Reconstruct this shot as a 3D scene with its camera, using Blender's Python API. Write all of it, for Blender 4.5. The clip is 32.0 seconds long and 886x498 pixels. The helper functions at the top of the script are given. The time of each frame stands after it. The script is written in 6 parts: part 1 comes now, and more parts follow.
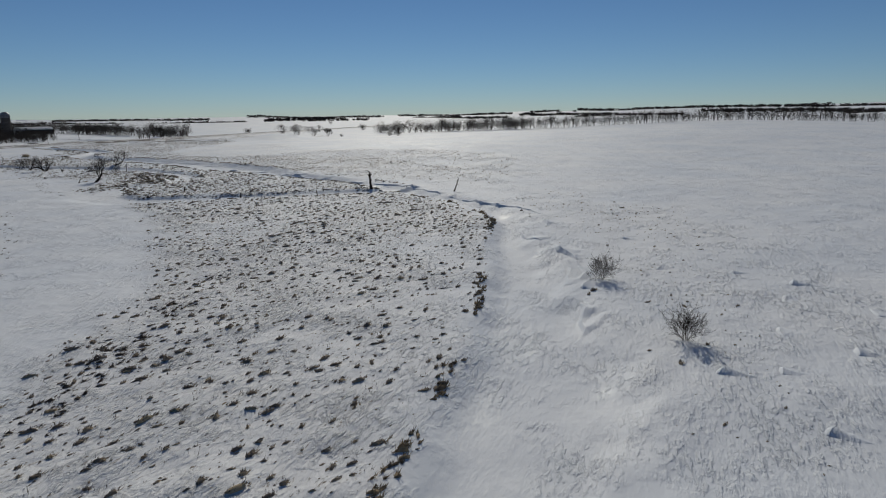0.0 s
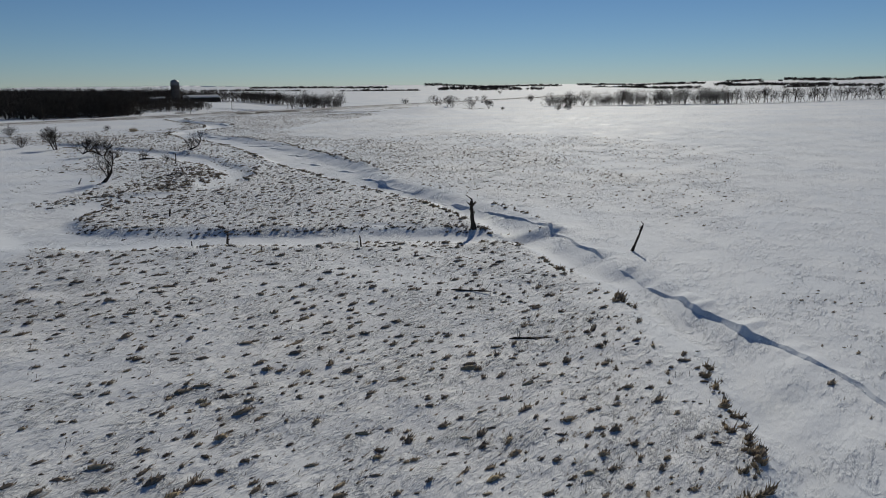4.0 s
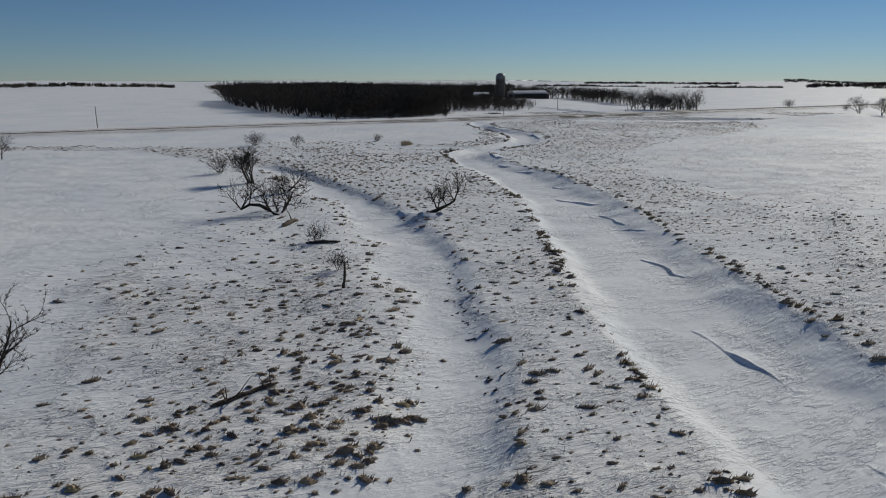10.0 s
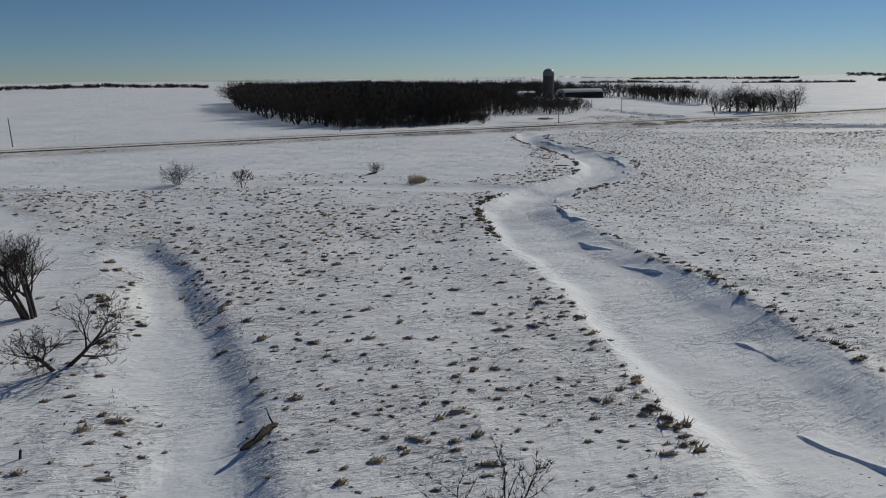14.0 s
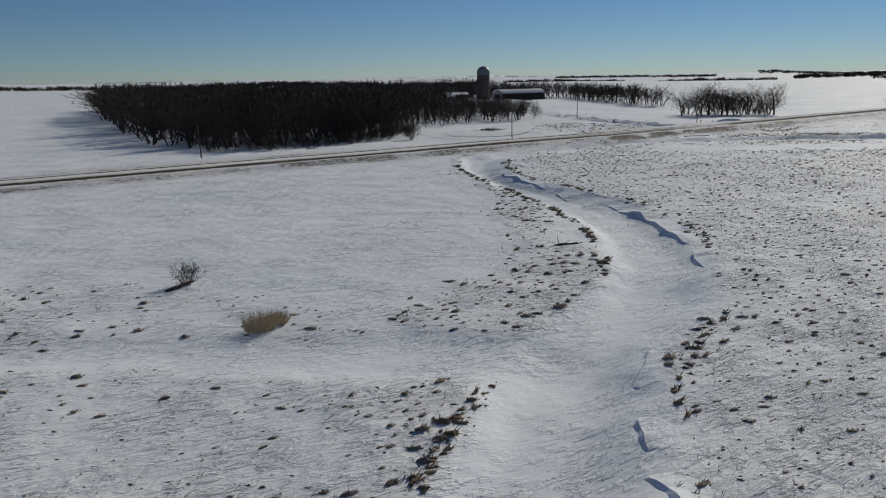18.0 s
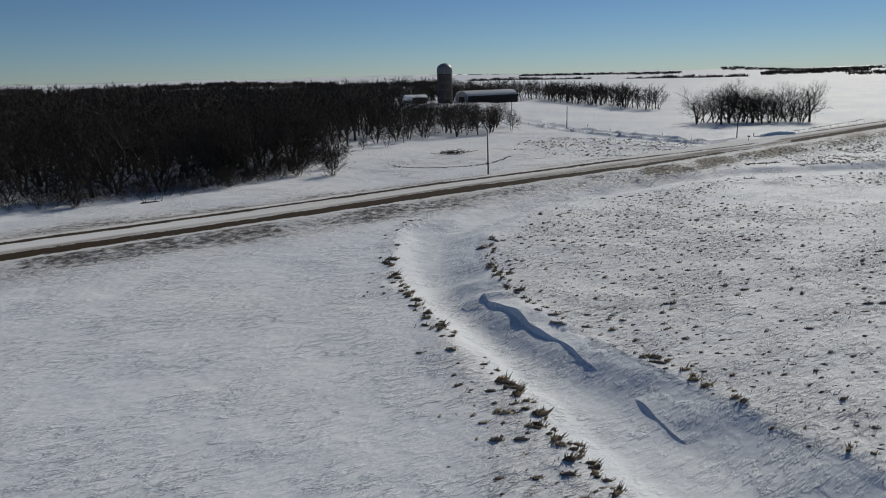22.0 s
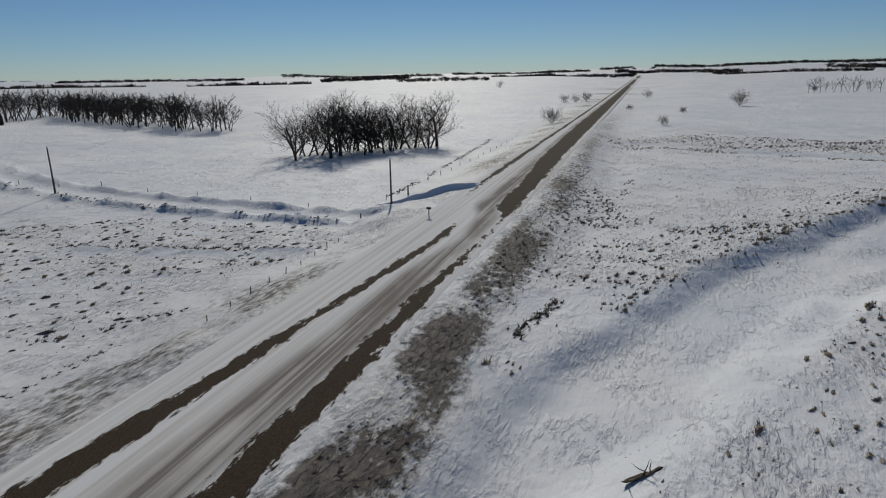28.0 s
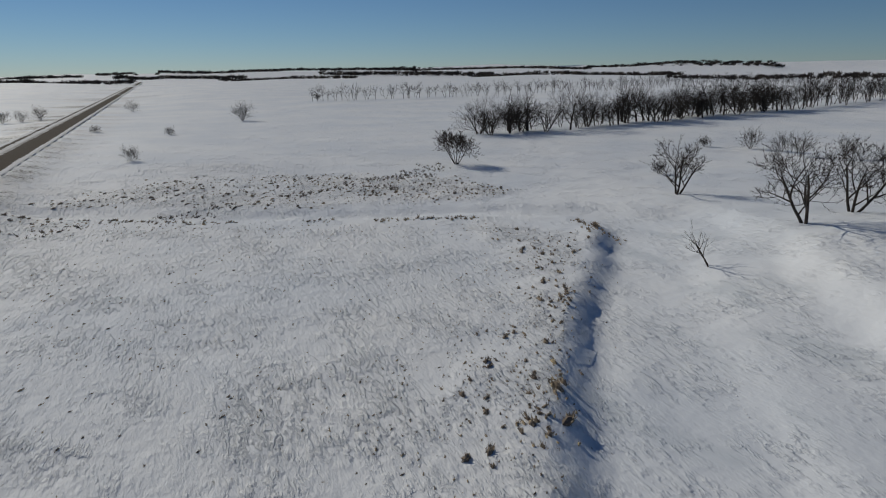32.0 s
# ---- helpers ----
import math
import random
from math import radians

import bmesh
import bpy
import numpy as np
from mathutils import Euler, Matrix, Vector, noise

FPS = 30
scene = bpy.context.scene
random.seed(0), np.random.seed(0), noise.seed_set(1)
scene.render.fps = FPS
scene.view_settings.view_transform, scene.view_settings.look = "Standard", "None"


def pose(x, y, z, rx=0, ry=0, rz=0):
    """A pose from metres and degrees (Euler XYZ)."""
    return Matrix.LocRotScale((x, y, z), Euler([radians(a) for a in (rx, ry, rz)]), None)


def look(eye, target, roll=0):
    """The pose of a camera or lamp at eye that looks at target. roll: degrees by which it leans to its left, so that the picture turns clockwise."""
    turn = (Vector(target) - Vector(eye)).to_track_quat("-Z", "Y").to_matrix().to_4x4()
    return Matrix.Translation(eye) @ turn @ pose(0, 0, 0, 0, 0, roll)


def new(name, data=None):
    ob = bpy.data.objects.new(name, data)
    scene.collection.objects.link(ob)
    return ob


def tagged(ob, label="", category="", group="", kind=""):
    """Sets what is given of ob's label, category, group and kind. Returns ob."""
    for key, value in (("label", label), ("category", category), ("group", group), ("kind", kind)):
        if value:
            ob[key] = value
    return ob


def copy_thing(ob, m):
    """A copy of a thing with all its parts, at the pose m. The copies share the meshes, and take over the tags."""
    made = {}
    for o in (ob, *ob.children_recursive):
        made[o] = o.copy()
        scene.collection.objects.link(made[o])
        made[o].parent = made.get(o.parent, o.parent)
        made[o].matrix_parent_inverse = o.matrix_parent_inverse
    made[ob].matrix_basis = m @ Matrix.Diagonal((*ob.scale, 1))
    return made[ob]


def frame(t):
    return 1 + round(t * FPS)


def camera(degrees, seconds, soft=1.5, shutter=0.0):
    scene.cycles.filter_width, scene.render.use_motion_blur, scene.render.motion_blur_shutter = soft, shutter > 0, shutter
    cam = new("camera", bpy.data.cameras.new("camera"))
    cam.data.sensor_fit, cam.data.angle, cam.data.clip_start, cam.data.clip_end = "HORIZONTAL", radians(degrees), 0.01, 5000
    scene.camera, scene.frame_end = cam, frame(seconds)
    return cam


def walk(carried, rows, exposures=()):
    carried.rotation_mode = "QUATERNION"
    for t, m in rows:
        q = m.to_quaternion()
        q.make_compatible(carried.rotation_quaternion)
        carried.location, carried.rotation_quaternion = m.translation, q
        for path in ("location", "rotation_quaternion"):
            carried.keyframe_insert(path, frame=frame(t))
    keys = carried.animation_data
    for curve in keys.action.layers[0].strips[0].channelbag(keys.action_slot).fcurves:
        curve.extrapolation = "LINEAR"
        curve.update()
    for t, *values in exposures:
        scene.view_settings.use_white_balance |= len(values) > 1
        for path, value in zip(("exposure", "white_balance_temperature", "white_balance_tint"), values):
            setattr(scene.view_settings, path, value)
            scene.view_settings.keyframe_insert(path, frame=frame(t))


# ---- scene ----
cam = camera(68.44, 32.0, soft=1.1)
PATH = [
    (0.0, (-309.06, -318.56, 18.90), (-214.74, -292.24, -1.36), -0.70),
    (0.5, (-298.91, -316.59, 18.90), (-204.66, -290.20, -1.63), -0.71),
    (1.0, (-288.58, -314.52, 18.93), (-195.28, -288.12, -5.51), -0.71),
    (1.5, (-278.32, -312.29, 18.97), (-185.62, -283.87, -5.53), -0.70),
    (2.0, (-267.99, -309.91, 19.03), (-175.36, -281.33, -5.51), -0.67),
    (2.5, (-257.62, -307.51, 19.10), (-165.70, -276.72, -5.46), -0.64),
    (4.5, (-219.69, -292.00, 20.10), (-140.88, -235.56, -4.47), -0.30),
    (5.0, (-211.08, -286.13, 20.15), (-136.32, -224.46, -4.52), -0.25),
    (5.5, (-202.85, -279.81, 20.18), (-130.67, -215.17, -4.54), -0.19),
    (6.0, (-195.01, -273.14, 20.21), (-127.14, -204.03, -4.62), -0.16),
    (6.5, (-187.66, -265.92, 20.16), (-123.77, -193.09, -4.63), -0.09),
    (7.0, (-180.58, -257.96, 20.09), (-120.60, -181.90, -4.75), -0.01),
    (7.5, (-173.67, -249.81, 20.06), (-115.56, -172.34, -4.88), 0.04),
    (8.0, (-167.05, -241.90, 19.98), (-110.67, -163.19, -5.01), 0.08),
    (8.5, (-160.29, -233.30, 20.04), (-105.09, -153.78, -5.07), 0.07),
    (9.0, (-153.72, -224.58, 19.99), (-101.47, -143.10, -5.11), 0.04),
    (9.5, (-147.43, -215.68, 19.90), (-96.27, -133.50, -5.18), 0.03),
    (10.0, (-141.48, -207.26, 19.88), (-91.15, -124.56, -5.16), 0.00),
    (10.5, (-135.73, -198.97, 19.92), (-86.00, -115.92, -5.17), -0.07),
    (11.0, (-130.08, -190.76, 19.95), (-80.48, -107.65, -5.21), -0.14),
    (11.5, (-124.41, -182.34, 20.01), (-75.65, -98.75, -5.21), -0.21),
    (12.0, (-119.09, -174.05, 20.00), (-71.25, -89.94, -5.24), -0.27),
    (12.5, (-113.79, -165.53, 19.99), (-67.29, -80.68, -5.28), -0.31),
    (13.0, (-108.60, -156.91, 20.03), (-63.27, -71.45, -5.28), -0.37),
    (13.5, (-103.63, -148.25, 20.08), (-58.49, -62.71, -5.30), -0.45),
    (14.0, (-98.86, -139.85, 20.02), (-53.84, -54.24, -5.35), -0.59),
    (14.5, (-93.95, -131.54, 19.93), (-49.08, -45.83, -5.36), -0.70),
    (16.5, (-75.04, -97.99, 19.80), (-26.20, -14.51, -5.60), -0.87),
    (17.0, (-70.37, -90.35, 19.78), (-20.11, -7.71, -5.63), -0.90),
    (17.5, (-65.43, -82.70, 19.84), (-14.11, -0.75, -5.65), -0.93),
    (18.0, (-60.28, -75.26, 20.00), (-6.08, 4.80, -5.55), -0.96),
    (18.5, (-54.94, -68.09, 20.10), (0.75, 10.91, -5.51), -1.00),
    (19.0, (-49.40, -60.90, 20.12), (7.29, 17.40, -5.49), -1.06),
    (19.5, (-43.49, -53.42, 20.09), (13.30, 24.78, -5.60), -1.14),
    (20.0, (-37.65, -46.13, 20.04), (19.35, 31.94, -5.59), -1.23),
    (20.5, (-31.69, -38.85, 20.08), (25.17, 39.32, -5.54), -1.28),
    (21.0, (-25.61, -31.18, 20.14), (31.38, 46.87, -5.57), -1.30),
    (21.5, (-19.41, -23.56, 20.21), (38.01, 54.15, -5.57), -1.32),
    (22.0, (-13.13, -15.79, 20.24), (45.22, 61.21, -5.60), -1.33),
    (22.5, (-6.59, -7.79, 20.24), (52.27, 68.81, -5.63), -1.33),
    (23.0, (0.00, 0.00, 20.19), (59.51, 76.09, -5.67), -1.33),
    (23.5, (6.59, 7.56, 20.20), (68.01, 82.10, -5.71), -1.34),
    (24.0, (13.48, 14.60, 20.20), (78.59, 85.91, -5.78), -1.34),
    (24.5, (20.06, 20.51, 20.03), (89.52, 87.57, -6.00), -1.29),
    (25.0, (27.24, 26.24, 20.01), (100.99, 88.54, -6.06), -1.24),
    (25.5, (34.89, 31.36, 20.11), (112.26, 89.05, -6.08), -1.19),
    (27.5, (66.72, 44.65, 19.89), (156.70, 79.54, -6.31), -0.97),
    (28.0, (76.03, 46.76, 19.77), (168.47, 74.59, -6.30), -0.98),
    (28.5, (85.69, 48.10, 19.76), (180.15, 68.13, -6.25), -0.97),
    (29.0, (95.58, 48.56, 19.78), (191.35, 60.78, -6.28), -0.93),
    (29.5, (105.56, 48.27, 19.81), (202.02, 51.83, -6.30), -0.86),
    (30.0, (115.81, 46.95, 19.82), (212.18, 41.52, -6.32), -0.81),
    (30.5, (126.23, 44.78, 19.83), (221.67, 30.40, -6.33), -0.75),
    (31.0, (136.78, 41.45, 19.84), (230.46, 18.21, -6.33), -0.68),
    (31.5, (146.98, 37.35, 19.88), (238.12, 5.58, -6.25), -0.61),
    (32.0, (156.80, 32.27, 19.93), (245.39, -6.07, -6.18), -0.56),
]
EXPOSURE = -0.10
walk(cam, [(t, look(eye, target, roll)) for t, eye, target, roll in PATH], [(t, EXPOSURE + lift, 6650, 6) for t, lift in ((0.0, -0.03), (6.0, 0.03), (18.0, 0.06), (24.0, 0.11), (28.0, 0.04), (32.0, -0.04))])
# ---- world, sun ----
SUN_TURN, SUN_UP = radians(19.0), radians(28.0)
world = bpy.data.worlds.new("sky")
scene.world = world
world.use_nodes = True
wn = world.node_tree.nodes
sky = wn.new("ShaderNodeTexSky")
sky.sky_type, sky.sun_disc = "NISHITA", False
sky.sun_elevation, sky.sun_rotation = SUN_UP, radians(90) - SUN_TURN
sky.altitude, sky.air_density, sky.dust_density, sky.ozone_density = 500, 0.8, 0.0, 7.0
wn["Background"].inputs["Strength"].default_value = 0.05
tint = wn.new("ShaderNodeMix")
tint.data_type, tint.blend_type = "RGBA", "MULTIPLY"
tint.inputs[0].default_value = 1.0
tint.inputs[7].default_value = (0.985, 0.985, 1.0, 1)
world.node_tree.links.new(sky.outputs[0], tint.inputs[6])
world.node_tree.links.new(tint.outputs[2], wn["Background"].inputs["Color"])
sun = new("sun", bpy.data.lights.new("sun", "SUN"))
sun.data.energy, sun.data.angle, sun.data.color = 2.9, radians(0.53), (1.0, 0.945, 0.86)
to_sun = Vector((math.cos(SUN_TURN) * math.cos(SUN_UP), math.sin(SUN_TURN) * math.cos(SUN_UP), math.sin(SUN_UP)))
sun.matrix_world = look(to_sun * 100, (0, 0, 0))


# ---- materials ----
def material(name, rough=0.8, spec=0.3):
    m = bpy.data.materials.new(name)
    m.use_nodes = True
    b = m.node_tree.nodes["Principled BSDF"]
    b.inputs["Roughness"].default_value = rough
    b.inputs["Specular IOR Level"].default_value = spec
    return m, m.node_tree.nodes, m.node_tree.links, b


def coords(n, l, scale=(1, 1, 1), turn=0.0, kind="Object"):
    tc, mp = n.new("ShaderNodeTexCoord"), n.new("ShaderNodeMapping")
    mp.inputs["Scale"].default_value = scale
    mp.inputs["Rotation"].default_value = (0, 0, turn)
    l.new(tc.outputs[kind], mp.inputs["Vector"])
    return mp.outputs[0]


def noise_tex(n, l, vec, scale, detail=4.0, rough=0.55, swirl=0.0):
    t = n.new("ShaderNodeTexNoise")
    t.inputs["Distortion"].default_value = swirl
    t.inputs["Scale"].default_value, t.inputs["Detail"].default_value, t.inputs["Roughness"].default_value = scale, detail, rough
    l.new(vec, t.inputs["Vector"])
    return t.outputs["Fac"]


def ramp(n, l, fac, stops):
    r = n.new("ShaderNodeValToRGB")
    while len(r.color_ramp.elements) < len(stops):
        r.color_ramp.elements.new(0.5)
    for e, (p, c) in zip(r.color_ramp.elements, stops):
        e.position, e.color = p, (*c, 1) if len(c) == 3 else c
    l.new(fac, r.inputs[0])
    return r.outputs[0]


def mathnode(n, l, op, a, b=None):
    m = n.new("ShaderNodeMath")
    m.operation = op
    for i, v in enumerate((a, b)):
        if v is None:
            continue
        if isinstance(v, (int, float)):
            m.inputs[i].default_value = v
        else:
            l.new(v, m.inputs[i])
    return m.outputs[0]


def mixcol(n, l, fac, a, b):
    m = n.new("ShaderNodeMix")
    m.data_type = "RGBA"
    for sock, v in ((m.inputs[0], fac), (m.inputs[6], a), (m.inputs[7], b)):
        if isinstance(v, (int, float)):
            sock.default_value = v
        elif isinstance(v, tuple):
            sock.default_value = (*v, 1)
        else:
            l.new(v, sock)
    return m.outputs[2]


def bumped(n, l, b, height, strength=0.5, dist=0.1):
    bp = n.new("ShaderNodeBump")
    bp.inputs["Strength"].default_value, bp.inputs["Distance"].default_value = strength, dist
    l.new(height, bp.inputs["Height"])
    l.new(bp.outputs[0], b.inputs["Normal"])
    return bp


WIND = radians(-25)  # the way the drifts run


def snow_material():
    m, n, l, b = material("wind_packed_snow", 0.7, 0.12)
    at = n.new("ShaderNodeAttribute")
    at.attribute_name = "grass"
    ice = n.new("ShaderNodeAttribute")
    ice.attribute_name = "ice"
    wind = coords(n, l, (0.5, 1.15, 1), -WIND)
    plain = coords(n, l)
    drift = noise_tex(n, l, wind, 0.55, 6, 0.62, 0.25)
    fine = noise_tex(n, l, coords(n, l, (0.5, 1.25, 1), -WIND), 2.1, 6, 0.64, 0.25)
    lumps = noise_tex(n, l, coords(n, l, (0.5, 1.15, 1), -WIND), 0.95, 5, 0.62, 0.3)
    grain = noise_tex(n, l, plain, 4.2, 3, 0.6)
    broad = noise_tex(n, l, plain, 0.035, 3)
    snow = ramp(n, l, broad, [(0.35, (0.70, 0.73, 0.77)), (0.65, (0.80, 0.81, 0.82))])
    snow = mixcol(n, l, mathnode(n, l, "MULTIPLY", at.outputs["Fac"], 0.4), snow, (0.80, 0.765, 0.725))
    # dead grass showing through thin snow
    specks = noise_tex(n, l, coords(n, l, (0.45, 1.2, 1), -WIND), 1.9, 5, 0.68, 0.4)
    amount = mathnode(n, l, "MULTIPLY", at.outputs["Fac"], 0.11)
    edge = mathnode(n, l, "ADD", specks, amount)
    show = n.new("ShaderNodeMapRange")
    show.inputs["From Min"].default_value, show.inputs["From Max"].default_value = 0.70, 0.80
    l.new(edge, show.inputs["Value"])
    straw = ramp(n, l, lumps, [(0.3, (0.10, 0.075, 0.055)), (0.7, (0.22, 0.17, 0.12))])
    col = mixcol(n, l, show.outputs[0], snow, straw)
    # road dust lying thinly on the snow
    du = n.new("ShaderNodeAttribute")
    du.attribute_name = "dust"
    haze = noise_tex(n, l, coords(n, l, (0.12, 0.5, 1)), 0.9, 5, 0.65)
    dm = n.new("ShaderNodeMapRange")
    dm.inputs["From Min"].default_value, dm.inputs["From Max"].default_value = 0.12, 0.85
    l.new(haze, dm.inputs["Value"])
    col = mixcol(n, l, mathnode(n, l, "MULTIPLY", mathnode(n, l, "MULTIPLY", dm.outputs[0], du.outputs["Fac"]), 0.7), col, (0.44, 0.38, 0.32))
    # blown soil and grass roots on the road bank
    so = n.new("ShaderNodeAttribute")
    so.attribute_name = "soil"
    streaky = noise_tex(n, l, coords(n, l, (0.55, 1.0, 1), -WIND), 1.5, 6, 0.72)
    sm = n.new("ShaderNodeMapRange")
    sm.inputs["From Min"].default_value, sm.inputs["From Max"].default_value = 0.54, 0.72
    l.new(mathnode(n, l, "ADD", streaky, mathnode(n, l, "MULTIPLY", so.outputs["Fac"], 0.36)), sm.inputs["Value"])
    col = mixcol(n, l, mathnode(n, l, "MULTIPLY", sm.outputs[0], mathnode(n, l, "MINIMUM", mathnode(n, l, "MULTIPLY", so.outputs["Fac"], 4.0), 0.92)), col, ramp(n, l, fine, [(0.35, (0.035, 0.027, 0.021)), (0.65, (0.12, 0.095, 0.072))]))
    # bare wind-polished ice
    patch = noise_tex(n, l, wind, 0.16, 3)
    bare = n.new("ShaderNodeMapRange")
    bare.inputs["From Min"].default_value, bare.inputs["From Max"].default_value = 0.56, 0.66
    l.new(patch, bare.inputs["Value"])
    icy = mathnode(n, l, "MULTIPLY", bare.outputs[0], ice.outputs["Fac"])
    l.new(mixcol(n, l, mathnode(n, l, "MULTIPLY", icy, 0.3), col, (0.42, 0.47, 0.50)), b.inputs["Base Color"])
    rr = n.new("ShaderNodeMapRange")
    rr.inputs["To Min"].default_value, rr.inputs["To Max"].default_value = 0.72, 0.42
    l.new(mathnode(n, l, "MULTIPLY", icy, 0.7), rr.inputs["Value"])
    l.new(rr.outputs[0], b.inputs["Roughness"])
    scarp = n.new("ShaderNodeMapRange")
    scarp.interpolation_type = "SMOOTHSTEP"
    scarp.inputs["From Min"].default_value, scarp.inputs["From Max"].default_value = 0.44, 0.66
    l.new(noise_tex(n, l, coords(n, l, (0.45, 1.2, 1), -WIND), 1.5, 5, 0.66), scarp.inputs["Value"])
    where = n.new("ShaderNodeMapRange")
    where.inputs["From Min"].default_value, where.inputs["From Max"].default_value, where.inputs["To Min"].default_value = 0.42, 0.60, 0.12
    l.new(noise_tex(n, l, plain, 0.16, 4, 0.6), where.inputs["Value"])
    crust = mathnode(n, l, "MULTIPLY", mathnode(n, l, "MULTIPLY", scarp.outputs[0], where.outputs[0]), mathnode(n, l, "ADD", mathnode(n, l, "MULTIPLY", at.outputs["Fac"], 0.42), 0.24))
    calm = n.new("ShaderNodeMapRange")
    calm.inputs["From Min"].default_value, calm.inputs["From Max"].default_value, calm.inputs["To Min"].default_value = 0.36, 0.62, 0.22
    l.new(noise_tex(n, l, plain, 0.11, 4, 0.6), calm.inputs["Value"])
    still = mathnode(n, l, "MULTIPLY", calm.outputs[0], mathnode(n, l, "SUBTRACT", 1.0, mathnode(n, l, "MULTIPLY", ice.outputs["Fac"], 0.3)))
    grassy = at.outputs["Fac"]
    h1 = mathnode(n, l, "ADD", mathnode(n, l, "MULTIPLY", drift, 0.6), mathnode(n, l, "MULTIPLY", grain, 0.08))
    h2 = mathnode(n, l, "MULTIPLY", fine, mathnode(n, l, "ADD", mathnode(n, l, "MULTIPLY", grassy, 0.35), 0.2))
    h3 = mathnode(n, l, "MULTIPLY", lumps, mathnode(n, l, "MULTIPLY", grassy, 1.0))
    plain_part = mathnode(n, l, "MULTIPLY", mathnode(n, l, "ADD", h1, h2), still)
    bumped(n, l, b, mathnode(n, l, "ADD", mathnode(n, l, "ADD", plain_part, crust), h3), 1.0, 0.36)
    sp = n.new("ShaderNodeMapRange")
    sp.inputs["To Min"].default_value, sp.inputs["To Max"].default_value = 0.1, 0.24
    sparkle = n.new("ShaderNodeMapRange")
    sparkle.inputs["From Min"].default_value, sparkle.inputs["From Max"].default_value = 0.52, 0.60
    l.new(fine, sparkle.inputs["Value"])
    l.new(mathnode(n, l, "MULTIPLY", icy, sparkle.outputs[0]), sp.inputs["Value"])
    l.new(sp.outputs[0], b.inputs["Specular IOR Level"])
    return m


def two_tone(name, dark, light, scale, rough=0.85, spec=0.2, stretch=(1, 1, 1), bump=0.4, dist=0.02, vary=0.25):
    m, n, l, b = material(name, rough, spec)
    f = noise_tex(n, l, coords(n, l, stretch), scale, 5, 0.62)
    col = ramp(n, l, f, [(0.3, dark), (0.7, light)])
    info = n.new("ShaderNodeObjectInfo")
    hv = n.new("ShaderNodeHueSaturation")
    mr = n.new("ShaderNodeMapRange")
    mr.inputs["To Min"].default_value, mr.inputs["To Max"].default_value = 1 - vary, 1 + vary
    l.new(info.outputs["Random"], mr.inputs["Value"])
    l.new(mr.outputs[0], hv.inputs["Value"])
    l.new(col, hv.inputs["Color"])
    l.new(hv.outputs[0], b.inputs["Base Color"])
    bumped(n, l, b, f, bump, dist)
    return m


def island_tone(name, stops, rough=0.9):
    m, n, l, b = material(name, rough, 0.15)
    g = n.new("ShaderNodeNewGeometry")
    col = ramp(n, l, g.outputs["Random Per Island"], stops)
    f = noise_tex(n, l, coords(n, l), 7.0, 3)
    l.new(mixcol(n, l, mathnode(n, l, "MULTIPLY", f, 0.25), col, (0.07, 0.055, 0.042)), b.inputs["Base Color"])
    return m


SNOW = snow_material()
BARK = two_tone("grey_brown_bark", (0.025, 0.02, 0.017), (0.08, 0.064, 0.052), 6, stretch=(1, 1, 0.25), bump=0.8)
TWIG = two_tone("bare_twigs", (0.026, 0.021, 0.018), (0.065, 0.051, 0.042), 2, bump=0.0)
DEADWOOD = two_tone("weathered_dead_wood", (0.028, 0.022, 0.018), (0.105, 0.083, 0.064), 5, stretch=(1, 1, 0.2), bump=0.9)
SPLIT = two_tone("split_pale_heartwood", (0.05, 0.037, 0.026), (0.30, 0.225, 0.135), 3, stretch=(0.5, 4, 4), bump=0.9)
TUSSOCK = island_tone("dead_grass_tussock", [(0.0, (0.17, 0.135, 0.105)), (0.45, (0.30, 0.24, 0.18)), (0.85, (0.44, 0.35, 0.24)), (1.0, (0.55, 0.44, 0.27))])
STRAW = island_tone("dry_reed_straw", [(0.0, (0.38, 0.29, 0.18)), (0.5, (0.6, 0.48, 0.31)), (1.0, (0.7, 0.59, 0.41))])
BANKGRASS = island_tone("dark_matted_grass", [(0.0, (0.07, 0.055, 0.042)), (0.6, (0.16, 0.125, 0.095)), (1.0, (0.26, 0.205, 0.15))])
STRAWY = island_tone("straw_grass", [(0.0, (0.13, 0.10, 0.07)), (0.6, (0.28, 0.21, 0.13)), (1.0, (0.42, 0.32, 0.19))])
MOP = island_tone("shaggy_grass_mops", [(0.0, (0.17, 0.13, 0.10)), (0.6, (0.33, 0.255, 0.185)), (0.93, (0.47, 0.36, 0.235)), (1.0, (0.5, 0.43, 0.23))])
STALK = island_tone("dry_weed_stalks", [(0.0, (0.09, 0.07, 0.055)), (1.0, (0.25, 0.2, 0.15))])
POLE = two_tone("weathered_pole_wood", (0.05, 0.04, 0.033), (0.13, 0.105, 0.085), 5, stretch=(3, 3, 0.2))
CONCRETE = two_tone("stave_concrete", (0.05, 0.04, 0.034), (0.10, 0.083, 0.07), 0.5, vary=0.0)
GALV = two_tone("galvanised_steel", (0.14, 0.14, 0.15), (0.25, 0.25, 0.26), 1.2, rough=0.5, spec=0.5, vary=0.05)
DARKSIDE = two_tone("dark_weathered_boards", (0.035, 0.032, 0.03), (0.085, 0.075, 0.065), 1.5, stretch=(4, 4, 0.3))
WHITEPAINT = two_tone("white_painted_boards", (0.55, 0.55, 0.54), (0.74, 0.74, 0.72), 2.0, vary=0.06)
